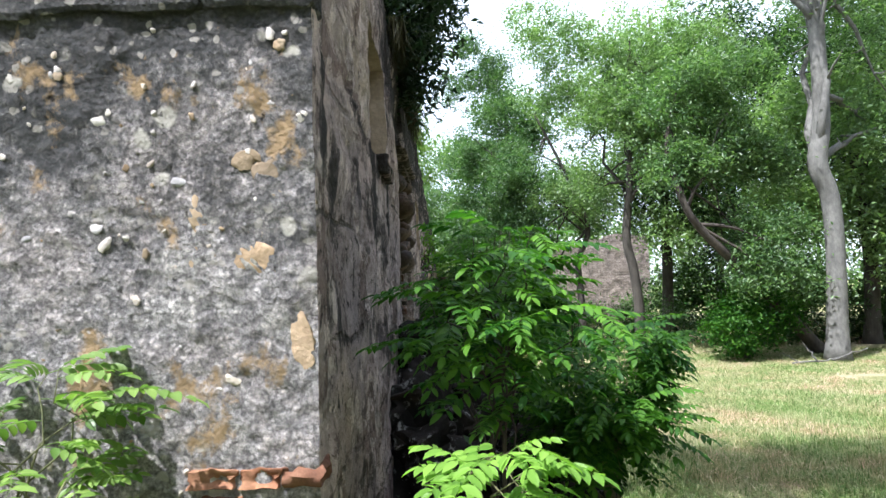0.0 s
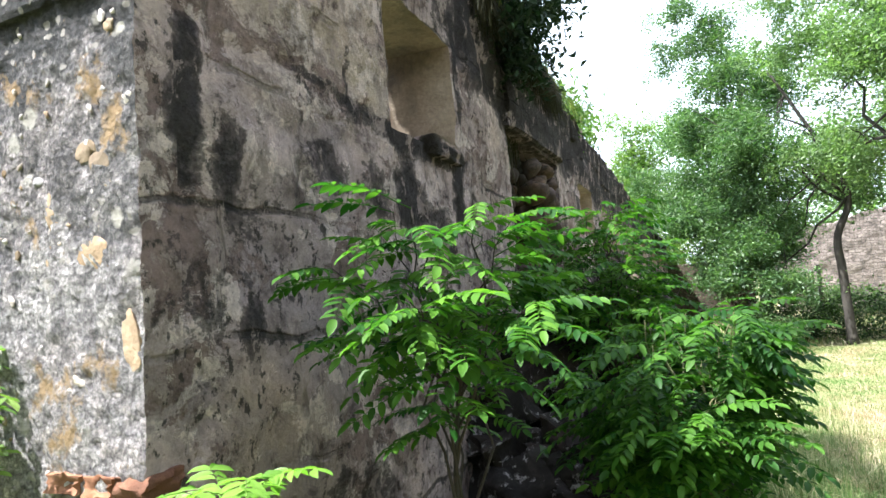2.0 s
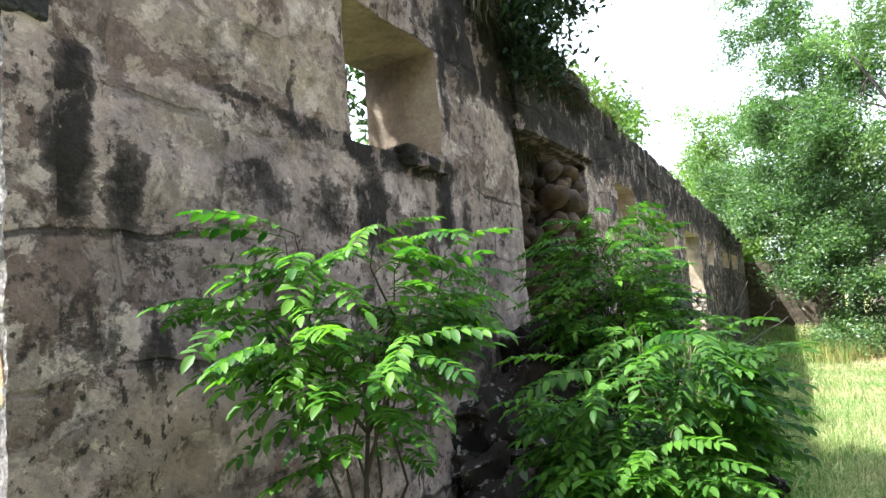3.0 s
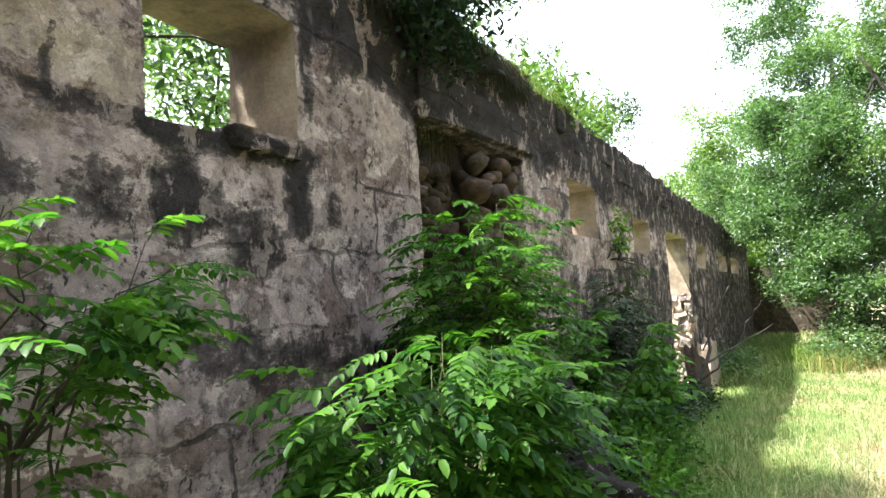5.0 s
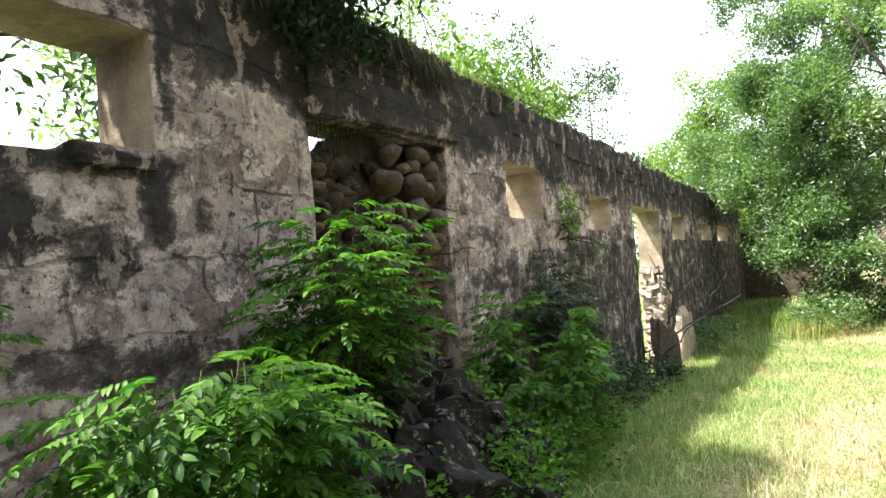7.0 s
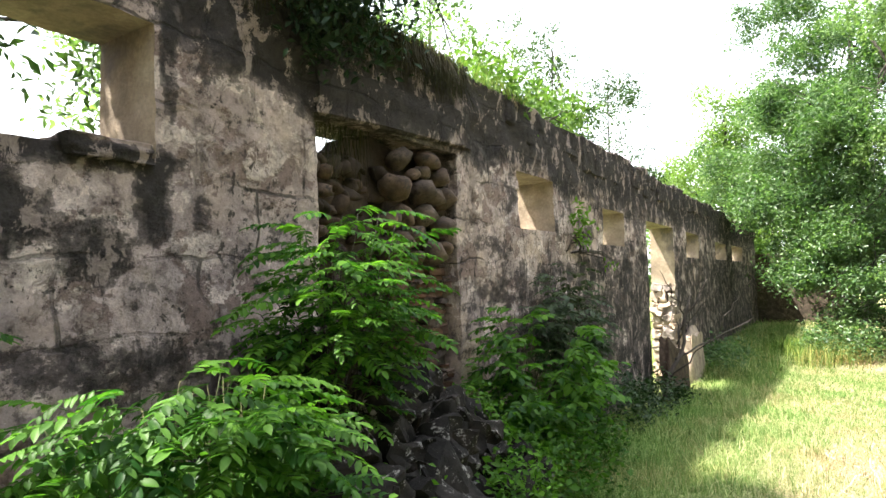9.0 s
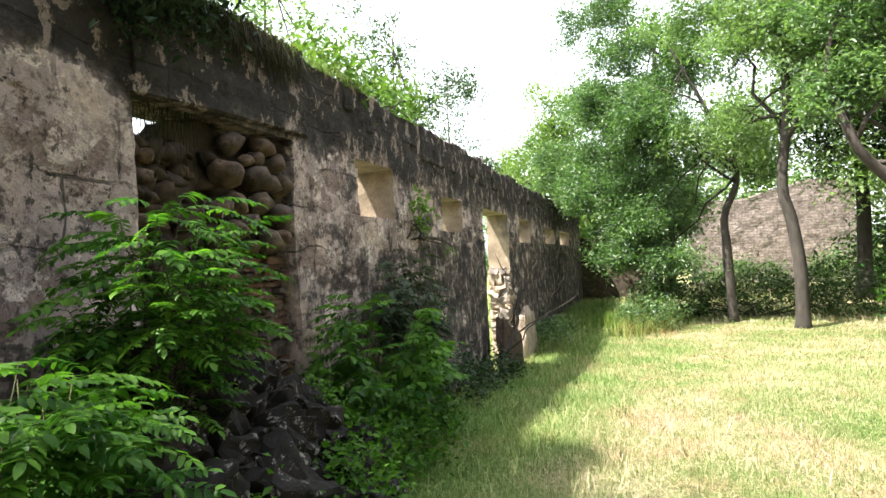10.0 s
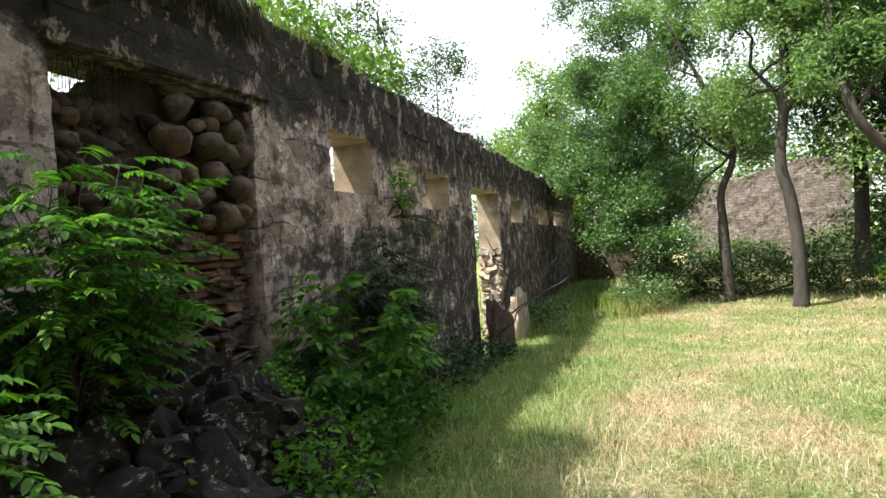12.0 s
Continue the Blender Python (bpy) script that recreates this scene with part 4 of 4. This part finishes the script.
# band of dark leaves added to stand for the deep shade behind the trunks
shrub("undergrowth below the trees, shade put into its dark leaves", [((5.6, 19.8, 0.6), (1.8, 0.8, 0.7)), ((3.4, 19.9, 0.6), (1.3, 0.8, 0.7)), ((7.8, 19.6, 0.7), (1.5, 0.8, 0.8))], 240, 36, 0.2, 0.12, LEAF_DARK, 72, (5.6, 19.8))
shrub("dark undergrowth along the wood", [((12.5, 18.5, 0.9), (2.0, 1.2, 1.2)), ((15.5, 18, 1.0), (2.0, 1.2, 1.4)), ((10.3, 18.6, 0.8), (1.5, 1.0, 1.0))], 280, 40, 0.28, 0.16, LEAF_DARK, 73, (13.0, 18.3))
shrub("bushy green thicket in front of the far wall", [((7.4, 32, 0.5), (2.2, 1.2, 0.7)), ((11.5, 31, 0.6), (2.2, 1.2, 0.9))], 160, 36, 0.3, 0.2, LEAF_TREE, 74, (9.5, 31.5))
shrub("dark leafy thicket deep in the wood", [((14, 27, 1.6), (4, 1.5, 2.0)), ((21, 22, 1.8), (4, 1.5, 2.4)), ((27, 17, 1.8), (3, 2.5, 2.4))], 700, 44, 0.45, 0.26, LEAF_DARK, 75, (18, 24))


# ---- masonry pieces ----
def boulder(seed, squash=(1.0, 1.0, 0.8), detail=2, rough=0.38):
    """A rounded stone about one metre across, to be scaled."""
    bm = bmesh.new()
    bmesh.ops.create_icosphere(bm, subdivisions=detail, radius=0.5)
    for v in bm.verts:
        d = 1 + rough * noise.noise(v.co * 2.1 + Vector((seed * 7.3, 0, 0))) + 0.2 * noise.noise(v.co * 4.5 + Vector((0, seed * 3.1, 0)))
        v.co = Vector((v.co.x * squash[0], v.co.y * squash[1], v.co.z * squash[2])) * d
    me = bpy.data.meshes.new("stone")
    bm.to_mesh(me)
    bm.free()
    me.polygons.foreach_set("use_smooth", [True] * len(me.polygons))
    return me


def block(seed, cuts=3, wear=0.05, name="block"):
    """A worn squared block, one metre a side about its centre, to be scaled."""
    bm = bmesh.new()
    bmesh.ops.create_cube(bm, size=1.0)
    bmesh.ops.bevel(bm, geom=bm.edges[:], offset=0.045, segments=1, affect="EDGES")
    bmesh.ops.subdivide_edges(bm, edges=[e for e in bm.edges if e.calc_length() > 0.5], cuts=cuts, use_grid_fill=True)
    for v in bm.verts:
        s = v.co * 2.7 + Vector((seed * 5.7, seed, 0))
        v.co += wear * Vector((noise.noise(s), noise.noise(s + Vector((9, 0, 0))), noise.noise(s + Vector((0, 9, 0)))))
    me = bpy.data.meshes.new(name)
    bm.to_mesh(me)
    bm.free()
    me.polygons.foreach_set("use_smooth", [True] * len(me.polygons))
    me.set_sharp_from_angle(angle=0.6)
    return me


def with_mat(me, mat):
    me = me.copy()
    me.materials.append(mat)
    return me


def at_box(x0, x1, y0, y1, z0, z1, turn=0.0):
    return pose((x0 + x1) / 2, (y0 + y1) / 2, (z0 + z1) / 2, 0, 0, turn) @ Matrix.Diagonal((x1 - x0, y1 - y0, z1 - z0, 1))


rnd = random.Random(5)
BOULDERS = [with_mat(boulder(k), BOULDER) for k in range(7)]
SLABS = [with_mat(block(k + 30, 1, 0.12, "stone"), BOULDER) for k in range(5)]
REDS = [with_mat(block(k + 50, 2, 0.12, "brick"), OLDBRICK) for k in range(3)]
CORNER = [with_mat(block(k + 57, 4, 0.19, "brick"), BRICK) for k in range(3)]
COPINGS = [with_mat(block(k, 7, 0.06, "coping_stone"), PLASTER) for k in range(5)]
LINTEL = with_mat(block(9, 11, 0.045, "lintel"), PLASTER)
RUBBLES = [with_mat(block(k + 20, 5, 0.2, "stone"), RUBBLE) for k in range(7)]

# coping course, with the long lintel over the walled-up doorway
y = 2.3
while y < 28:
    ln = rnd.uniform(0.35, 1.2)
    low = 3.4 + rnd.uniform(-0.1, 0.12)
    part("coping_stone", COPINGS[rnd.randrange(5)], wall_long, m=at_box(-0.46, 0.012 + rnd.uniform(-0.012, 0.016), y, y + ln + 0.006, low, 3.73 + rnd.uniform(-0.06, 0.05), rnd.uniform(-0.6, 0.6)))
    y += ln
part("lintel", LINTEL, wall_long, "long streaked stone lintel", at_box(-0.4, 0.045, 2.83, 4.5, 3.075, 3.37) @ pose(0, 0, 0, 0.8, 0, 0))
part("sill", COPINGS[2], wall_long, "blackened broken sill", at_box(-0.3, 0.035, 1.5, 1.84, 2.6, 2.69))

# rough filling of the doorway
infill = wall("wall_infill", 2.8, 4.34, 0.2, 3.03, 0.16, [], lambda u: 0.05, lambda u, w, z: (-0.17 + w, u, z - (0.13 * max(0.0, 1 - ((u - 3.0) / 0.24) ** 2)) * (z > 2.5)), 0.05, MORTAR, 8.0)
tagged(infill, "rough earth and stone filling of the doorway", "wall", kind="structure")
# big rounded stones in the upper part of the filling: along, up, size
for y, z, size in ((3.7, 2.93, 0.18), (4.02, 2.97, 0.18), (3.81, 2.84, 0.1), (3.97, 2.87, 0.13), (4.15, 2.85, 0.19), (3.6, 2.72, 0.22), (3.92, 2.72, 0.21), (4.1, 2.7, 0.15), (4.25, 2.7, 0.19), (3.97, 2.55, 0.18),
                   (3.7, 2.54, 0.17), (4.04, 2.28, 0.19), (4.2, 2.5, 0.2), (3.55, 2.5, 0.16), (3.85, 2.42, 0.15), (4.2, 2.33, 0.14), (3.7, 2.36, 0.16), (3.52, 2.3, 0.17), (3.88, 2.26, 0.13)):
    m = pose(-0.07 + rnd.uniform(-0.03, 0.02), y, z, rnd.uniform(-25, 25), rnd.uniform(-15, 15), rnd.uniform(-25, 25)) @ Matrix.Diagonal((size * 1.2, size * 1.2, size, 1))
    part("stone", BOULDERS[rnd.randrange(7)], infill, m=m)
z = 0.9
while z < 2.2:
    h = rnd.choice((0.03, 0.04, 0.05, 0.07))
    y = 3.45 + rnd.uniform(0, 0.25)
    while y < 4.26:
        ln = min(rnd.uniform(0.07, 0.26), 4.33 - y)
        kind = REDS[rnd.randrange(3)] if rnd.random() < 0.5 else SLABS[rnd.randrange(5)]
        hh = h * rnd.uniform(0.7, 1.25)
        m = at_box(-0.28, -0.07 + rnd.uniform(-0.05, 0.03), y, y + ln - 0.015, z, z + hh - 0.008, rnd.uniform(-8, 8)) @ pose(0, 0, 0, rnd.uniform(-5, 5), 0, 0)
        part("stone", kind, infill, m=m)
        y += ln
    z += h
for k in range(14):
    yy, zz, s = 2.93 + rnd.uniform(-0.03, 0.14), 1.2 + k * 0.12, rnd.uniform(0.06, 0.14)
    part("stone", BOULDERS[k % 7], infill, m=pose(-0.14, yy, zz, rnd.uniform(-20, 20), 0, rnd.uniform(-30, 30)) @ Matrix.Diagonal((0.16, s, s, 1)))

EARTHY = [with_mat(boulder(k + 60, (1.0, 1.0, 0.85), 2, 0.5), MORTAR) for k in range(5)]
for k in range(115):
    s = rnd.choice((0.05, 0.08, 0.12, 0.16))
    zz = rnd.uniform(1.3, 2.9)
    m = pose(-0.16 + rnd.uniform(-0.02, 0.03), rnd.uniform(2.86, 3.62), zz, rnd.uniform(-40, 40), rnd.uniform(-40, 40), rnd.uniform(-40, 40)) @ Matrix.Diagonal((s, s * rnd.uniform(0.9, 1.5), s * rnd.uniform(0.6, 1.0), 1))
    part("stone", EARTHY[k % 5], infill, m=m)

# brick course at the foot of the corner
for x0, x1, z0, z1 in ((-0.268, -0.168, 1.63, 1.668), (-0.158, -0.075, 1.628, 1.668), (-0.07, 0.012, 1.626, 1.67), (-0.24, -0.16, 1.58, 1.614)):
    part("brick", CORNER[rnd.randrange(3)], wall_south, m=at_box(x0, x1, -0.009, 0.09, z0, z1))

# stones and lime lumps showing in the end wall
LUMPS = [with_mat(boulder(k + 90, (1.0, 0.8, 0.9), 3, 0.55), (LIME, LIME, OCHRE, GREY)[k % 4]) for k in range(12)]
for k in range(170):
    x, z = rnd.uniform(-0.95, -0.015), rnd.uniform(1.55, 2.64)
    s = rnd.choice((0.007, 0.009, 0.012, 0.016, 0.022))
    part("stone", LUMPS[rnd.randrange(12)], wall_south, m=pose(x, 0.001, z, rnd.uniform(-8, 8), rnd.uniform(0, 360), 0) @ Matrix.Diagonal((s * rnd.uniform(0.9, 1.6), 0.0075, s, 1)))
for x, z, sx, sz, kind in ((-0.125, 2.115, 0.1, 0.06, 2), (-0.25, 2.22, 0.035, 0.09, 6), (-0.255, 2.13, 0.03, 0.09, 2), (-0.025, 1.93, 0.04, 0.11, 10), (-0.1, 2.31, 0.05, 0.045, 2), (-0.05, 2.25, 0.09, 0.03, 6), (-0.15, 2.33, 0.04, 0.04, 10)):
    part("stone", LUMPS[kind], wall_south, m=pose(x, 0.001, z, 0, rnd.uniform(-15, 15), 0) @ Matrix.Diagonal((sx * 1.2, 0.009, sz * 1.2, 1)))
for k, (x0, x1) in enumerate(((-0.235, 0.012), (-0.62, -0.24), (-1.3, -0.625))):
    part("ledge_stone", with_mat(block(k + 130, 9, 0.05, "ledge_stone"), CRUMBLY), wall_south, m=at_box(x0, x1, -0.016, 0.09, 2.66 + rnd.uniform(0, 0.02), 2.95))

# heap of blackened rubble below the doorway
def heap_z(x, y):
    g = ground_z(x, y)
    a = max(0.0, 1 - ((y - 2.65) / 1.3) ** 2) * max(0.0, 1 - (max(x, 0) / 1.1) ** 2.2)
    return g + 0.9 * a


heap = tagged(new("rubble_heap"), "heap of blackened fallen stones with white lichen", "rubble")
heap.matrix_basis = Matrix.Translation((0.4, 2.5, 0.0))
n = 26
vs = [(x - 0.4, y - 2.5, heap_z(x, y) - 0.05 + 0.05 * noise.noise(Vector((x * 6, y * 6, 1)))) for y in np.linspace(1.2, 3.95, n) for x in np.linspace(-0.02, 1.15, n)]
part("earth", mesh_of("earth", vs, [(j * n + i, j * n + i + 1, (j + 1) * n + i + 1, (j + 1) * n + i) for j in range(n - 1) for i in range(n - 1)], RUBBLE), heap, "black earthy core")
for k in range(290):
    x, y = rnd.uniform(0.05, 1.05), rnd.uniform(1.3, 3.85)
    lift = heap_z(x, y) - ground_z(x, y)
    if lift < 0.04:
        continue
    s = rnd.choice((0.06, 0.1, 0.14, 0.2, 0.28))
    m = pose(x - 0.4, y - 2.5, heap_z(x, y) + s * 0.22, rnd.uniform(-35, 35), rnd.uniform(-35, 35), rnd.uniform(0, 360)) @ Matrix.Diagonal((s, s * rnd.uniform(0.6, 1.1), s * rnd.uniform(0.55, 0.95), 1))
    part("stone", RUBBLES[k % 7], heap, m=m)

# fallen masonry by the far doorway
pier = tagged(new("stone_block", with_mat(block(71, 4, 0.17, "stone_block"), FARSTONE)), "broken stone block at the foot of the door jamb", "stone block")
pier.matrix_basis = at_box(0.04, 0.26, 12.1, 13.3, -0.05, 0.95)
slab = tagged(new("stone_slab", with_mat(block(72, 4, 0.12, "stone_slab"), MORTAR)), "grey stone slab leaning in the doorway", "stone slab")
slab.matrix_basis = pose(0.28, 10.5, 0.5, -22, -6, 0) @ Matrix.Diagonal((0.14, 1.35, 0.85, 1))
JAMB = [with_mat(block(k + 80, 2, 0.24, "stone"), FARSTONE) for k in range(5)]
z = 0.2
while z < 1.85:
    h, x = rnd.choice((0.1, 0.14, 0.2)), -0.42
    while x < -0.03:
        ln = min(rnd.uniform(0.1, 0.24), 0.01 - x)
        part("stone", JAMB[rnd.randrange(5)], wall_long, m=at_box(x, x + ln - 0.015, 12.06 + rnd.uniform(-0.05, 0.04), 12.3, z, z + h * rnd.uniform(0.75, 1.1), rnd.uniform(-14, 14)) @ pose(0, 0, 0, 0, rnd.uniform(-12, 12), 0))
        x += ln
    z += h

branch = tagged(new("dead_branch"), "bare dark fallen branch leaning by the doorway", "branch")
branch.matrix_basis = Matrix.Translation((0.35, 9.3, ground_z(0.35, 9.3)))
for a, b, r in (((0, 0, -0.03), (0.25, 0.9, 1.5), 0.045), ((0.1, 0.35, 0.6), (1.0, 1.9, 1.1), 0.017), ((0.2, 0.7, 1.2), (-0.05, 0.3, 1.9), 0.014), ((0.1, 0.5, 0.8), (0.55, 0.5, 1.45), 0.013), ((0.15, 0.6, 1.0), (0.5, 0.9, 1.75), 0.02), ((0.05, 0.2, 0.35), (0.6, 0.3, 0.9), 0.02), ((0.6, 1.1, 0.95), (0.9, 1.2, 1.5), 0.012)):
    line = bend(a, b, 7, 0.06, rnd)
    part("twig", mesh_of("twig", *tube(line, [r * (1 - 0.7 * i / 7) for i in range(8)], 6), TWIG), branch)

# ---- growth on and along the wall ----


def draped(label, blobs, count, per, sp, size, mat, seed, base, category="vine", name="vine"):
    """A leafy growth rooted on top of the wall."""
    rng = np.random.default_rng(seed)
    r2 = random.Random(seed)
    root = tagged(new(name), label, category)
    root.matrix_basis = Matrix.Translation(base)
    off = Vector(base)
    for k in range(8):
        c, r = blobs[k % len(blobs)]
        aim = Vector(c) - off + Vector([r2.uniform(-0.7, 0.7) * v for v in r])
        part("stem", mesh_of("stem", *tube(bend((r2.uniform(-0.1, 0.1), r2.uniform(-0.3, 0.3), 0), aim, 6, 0.06, r2, -0.06), [0.012 * (1 - 0.7 * i / 6) for i in range(7)], 5), TWIG), root)
    part("leaves", leaves("leaves", clumps(blobs, count, per, sp, rng) - np.array(off), size, mat, rng, 0.5), root)
    return root


draped("dark vine draped over the wall's top edge", [((0.1, 2.6, 4.15), (0.34, 0.45, 0.42)), ((0.1, 3.3, 4.3), (0.36, 0.5, 0.45)), ((0.14, 2.9, 3.6), (0.13, 0.45, 0.3))], 190, 42, 0.09, 0.065, LEAF_VINE, 81, (-0.1, 3.0, 3.7))
draped("pale green seedlings growing on the wall's top", [((-0.2, 5.6, 3.95), (0.3, 0.8, 0.25)), ((-0.3, 7.2, 4.0), (0.3, 0.8, 0.3))], 70, 30, 0.1, 0.09, LEAF_PALE, 82, (-0.2, 6.2, 3.7), "plant", "seedlings")
draped("green sprig sprouting from the wall's face", [((0.1, 6.8, 2.62), (0.07, 0.13, 0.22)), ((0.12, 7.9, 2.2), (0.06, 0.1, 0.12))], 11, 12, 0.05, 0.08, LEAF_LIME, 83, (0.0, 6.9, 2.35), "plant", "sprig")


def blades(name, pts, height, width, lean, mat, rng, droop=0.35):
    """One mesh of grass blades, each three triangles, rooted at pts."""
    n = len(pts)
    a = rng.uniform(0, 2 * np.pi, n)
    h = height * rng.uniform(0.45, 1.25, n)
    l = rng.normal(0, lean, n)
    w = width * rng.uniform(0.7, 1.3, n)
    side = np.stack([np.cos(a), np.sin(a), 0 * a], 1) * w[:, None] * 0.5
    out = np.stack([-np.sin(a), np.cos(a), 0 * a], 1)
    up = np.array([0, 0, 1.0])
    mid = pts + up * (h * 0.55)[:, None] + out * (h * l * 0.4)[:, None]
    tip = pts + up * (h * (1 - droop * np.abs(l)))[:, None] + out * (h * l * 1.2)[:, None]
    verts = np.stack([pts - side, pts + side, mid - side * 0.7, mid + side * 0.7, tip], 1).reshape(-1, 3)
    me = bpy.data.meshes.new(name)
    me.vertices.add(5 * n)
    me.vertices.foreach_set("co", verts.astype(np.float32).ravel())
    idx = np.arange(n)[:, None] * 5
    tri = np.concatenate([idx + [0, 1, 3], idx + [0, 3, 2], idx + [2, 3, 4]], 1).reshape(-1)
    me.loops.add(9 * n)
    me.loops.foreach_set("vertex_index", tri.astype(np.int32))
    me.polygons.add(3 * n)
    me.polygons.foreach_set("loop_start", np.arange(0, 9 * n, 3, dtype=np.int32))
    me.materials.append(mat)
    me.update(calc_edges=True)
    return me


def scatter(rng, n, x0, x1, y0, y1, patchy=0.0):
    x, y = rng.uniform(x0, x1, n), rng.uniform(y0, y1, n)
    pts = np.array([(a, b, ground_z(a, b) - 0.005) for a, b in zip(x, y)])
    if patchy:
        keep = [noise.noise(Vector((a * 1.1, b * 1.1, 2))) + rng.uniform(-0.5, 0.5) > -patchy for a, b in zip(x, y)]
        pts = pts[np.array(keep)]
    return pts


gr = np.random.default_rng(3)
for x0, x1, y0, y1, n, h, w in ((0.3, 5.5, 2.2, 6.2, 90000, 0.055, 0.0045), (0.2, 7.5, 6.2, 10.5, 75000, 0.06, 0.006), (0.2, 12.5, 10.5, 17.5, 70000, 0.07, 0.009), (-6, 20, 17.5, 30, 16000, 0.2, 0.03), (0.4, 7.0, 2.5, 14.0, 9000, 0.15, 0.005), (0.5, 2.3, 2.6, 9.0, 16000, 0.16, 0.0045), (0.05, 1.5, 12.8, 24.0, 9000, 0.45, 0.009), (0.3, 2.2, 9.0, 14.0, 7000, 0.17, 0.007)):
    tagged(new("grass", blades("grass", scatter(gr, n, x0, x1, y0, y1, 0.45), h, w, 1.5, BLADES, gr)), "short patchy sunlit lawn grass with straw", "grass", kind="stuff")
tagged(new("tall_grass", blades("tall_grass", np.array([(a, b, ground_z(a, b) - 0.005) for a, b in zip(np.abs(gr.normal(2.0, 0.45, 3200)), gr.normal(17.0, 0.7, 3200))]), 0.5, 0.012, 0.75, TALL, gr)), "tall yellow-green grass at the end of the wall", "grass", kind="stuff")
fr = scatter(gr, 2600, -0.35, 0.1, 2.4, 5.6)
fr[:, 2] = 3.7
tagged(new("wall_grass", blades("wall_grass", fr, 0.12, 0.005, 0.9, TALL, gr)), "thin grass growing on the wall's top", "grass", kind="stuff")
fr = scatter(gr, 2600, -0.02, 0.09, 2.3, 4.4)
fr[:, 2] = 3.74
tagged(new("hanging_roots", blades("hanging_roots", fr, -0.32, 0.0045, 0.5, DEAD, gr, 0.1)), "dead brown roots hanging from the wall's top", "roots", kind="stuff")
fr = scatter(gr, 80, -0.14, -0.04, 2.95, 3.35)
fr[:, 2] = 3.06
tagged(new("hanging_roots", blades("hanging_roots", fr, -0.5, 0.004, 0.5, DEAD, gr, 0.1)), "dead roots hanging down inside the walled-up doorway", "roots", kind="stuff")


def weeds(label, blobs, count, per, sp, size, mat, seed):
    rng = np.random.default_rng(seed)
    pts = clumps(blobs, count, per, sp, rng)
    keep = np.array([p[2] > ground_z(p[0], p[1]) + 0.02 and p[0] > 0.03 for p in pts])
    return tagged(new("weeds", leaves("weeds", pts[keep], size, mat, rng, 0.1, 0.55)), label, "weeds", kind="stuff")


weeds("broad-leaved weeds between rubble and lawn", [((0.65, 3.9, 0.9), (0.5, 0.7, 0.32)), ((0.5, 5.0, 0.75), (0.45, 0.8, 0.35)), ((0.85, 3.0, 0.9), (0.42, 0.6, 0.28))], 300, 26, 0.07, 0.055, LEAF_BUSH, 91)
weeds("small creeping weeds over the rubble", [((0.75, 2.2, 1.05), (0.35, 0.7, 0.22)), ((0.85, 3.2, 1.05), (0.3, 0.5, 0.2)), ((0.5, 3.5, 1.2), (0.3, 0.3, 0.2))], 160, 22, 0.06, 0.045, LEAF_BUSH, 94)
weeds("low dark weeds along the wall's foot", [((0.35, 7.0, 0.6), (0.4, 1.2, 0.35)), ((0.3, 9.0, 0.35), (0.35, 1.3, 0.3)), ((0.5, 1.2, 0.85), (0.5, 1.0, 0.25)), ((0.4, 0.2, 0.85), (0.6, 0.6, 0.3))], 330, 26, 0.09, 0.06, LEAF_DARK, 92)
weeds("green weeds beside the end of the wall", [((0.5, 14.5, 0.3), (0.5, 1.5, 0.4)), ((2.6, 17.0, 0.4), (0.8, 0.9, 0.5))], 160, 26, 0.12, 0.09, LEAF_TREE, 93)

# far woods round the clearing
rg = np.random.default_rng(77)
blobs = []
for k in range(46):
    a = -1.9 + 4.6 * k / 45
    r = rg.uniform(44, 62)
    blobs.append(((3 + r * math.sin(a), 8 + r * math.cos(a), rg.uniform(4, 7)), (rg.uniform(3.5, 6), rg.uniform(3, 4), rg.uniform(4, 7))))
    blobs.append(((3 + r * math.sin(a + 0.05), 8 + r * math.cos(a + 0.05), 1.2), (4.5, 3, 2.0)))
pts = clumps(blobs, 4200, 30, 0.9, rg)
tagged(new("far_woods", leaves("far_woods", pts[pts[:, 2] > 0.05], 0.6, LEAF_TREE, rg)), "distant belt of green woodland", "woods", kind="stuff")

# ---- small things ----
post = tagged(new("fence_post", with_mat(block(91, 2, 0.02, "fence_post"), BARK_PALE)), "pale upright post before the far wall", "post")
post.matrix_basis = at_box(6.05, 6.2, 30.0, 30.15, -0.05, 2.3)
dry = tagged(new("dead_branch"), "pale dry fallen branch on the grass under a tree", "branch")
dry.matrix_basis = Matrix.Translation((9.6, 13.5, ground_z(9.6, 13.5)))
for a, b, r in (((-0.9, 0, 0.02), (0.5, 0.1, 0.12), 0.03), ((-0.3, 0, 0.05), (-0.5, 0.2, 0.5), 0.02), ((0.1, 0, 0.08), (0.9, -0.1, 0.35), 0.02), ((-0.7, 0, 0.03), (-1.2, -0.1, 0.3), 0.015)):
    part("twig", mesh_of("twig", *tube(bend(a, b, 7, 0.07, rnd), [r * (1 - 0.7 * i / 7) for i in range(8)], 6), BARK_PALE), dry)
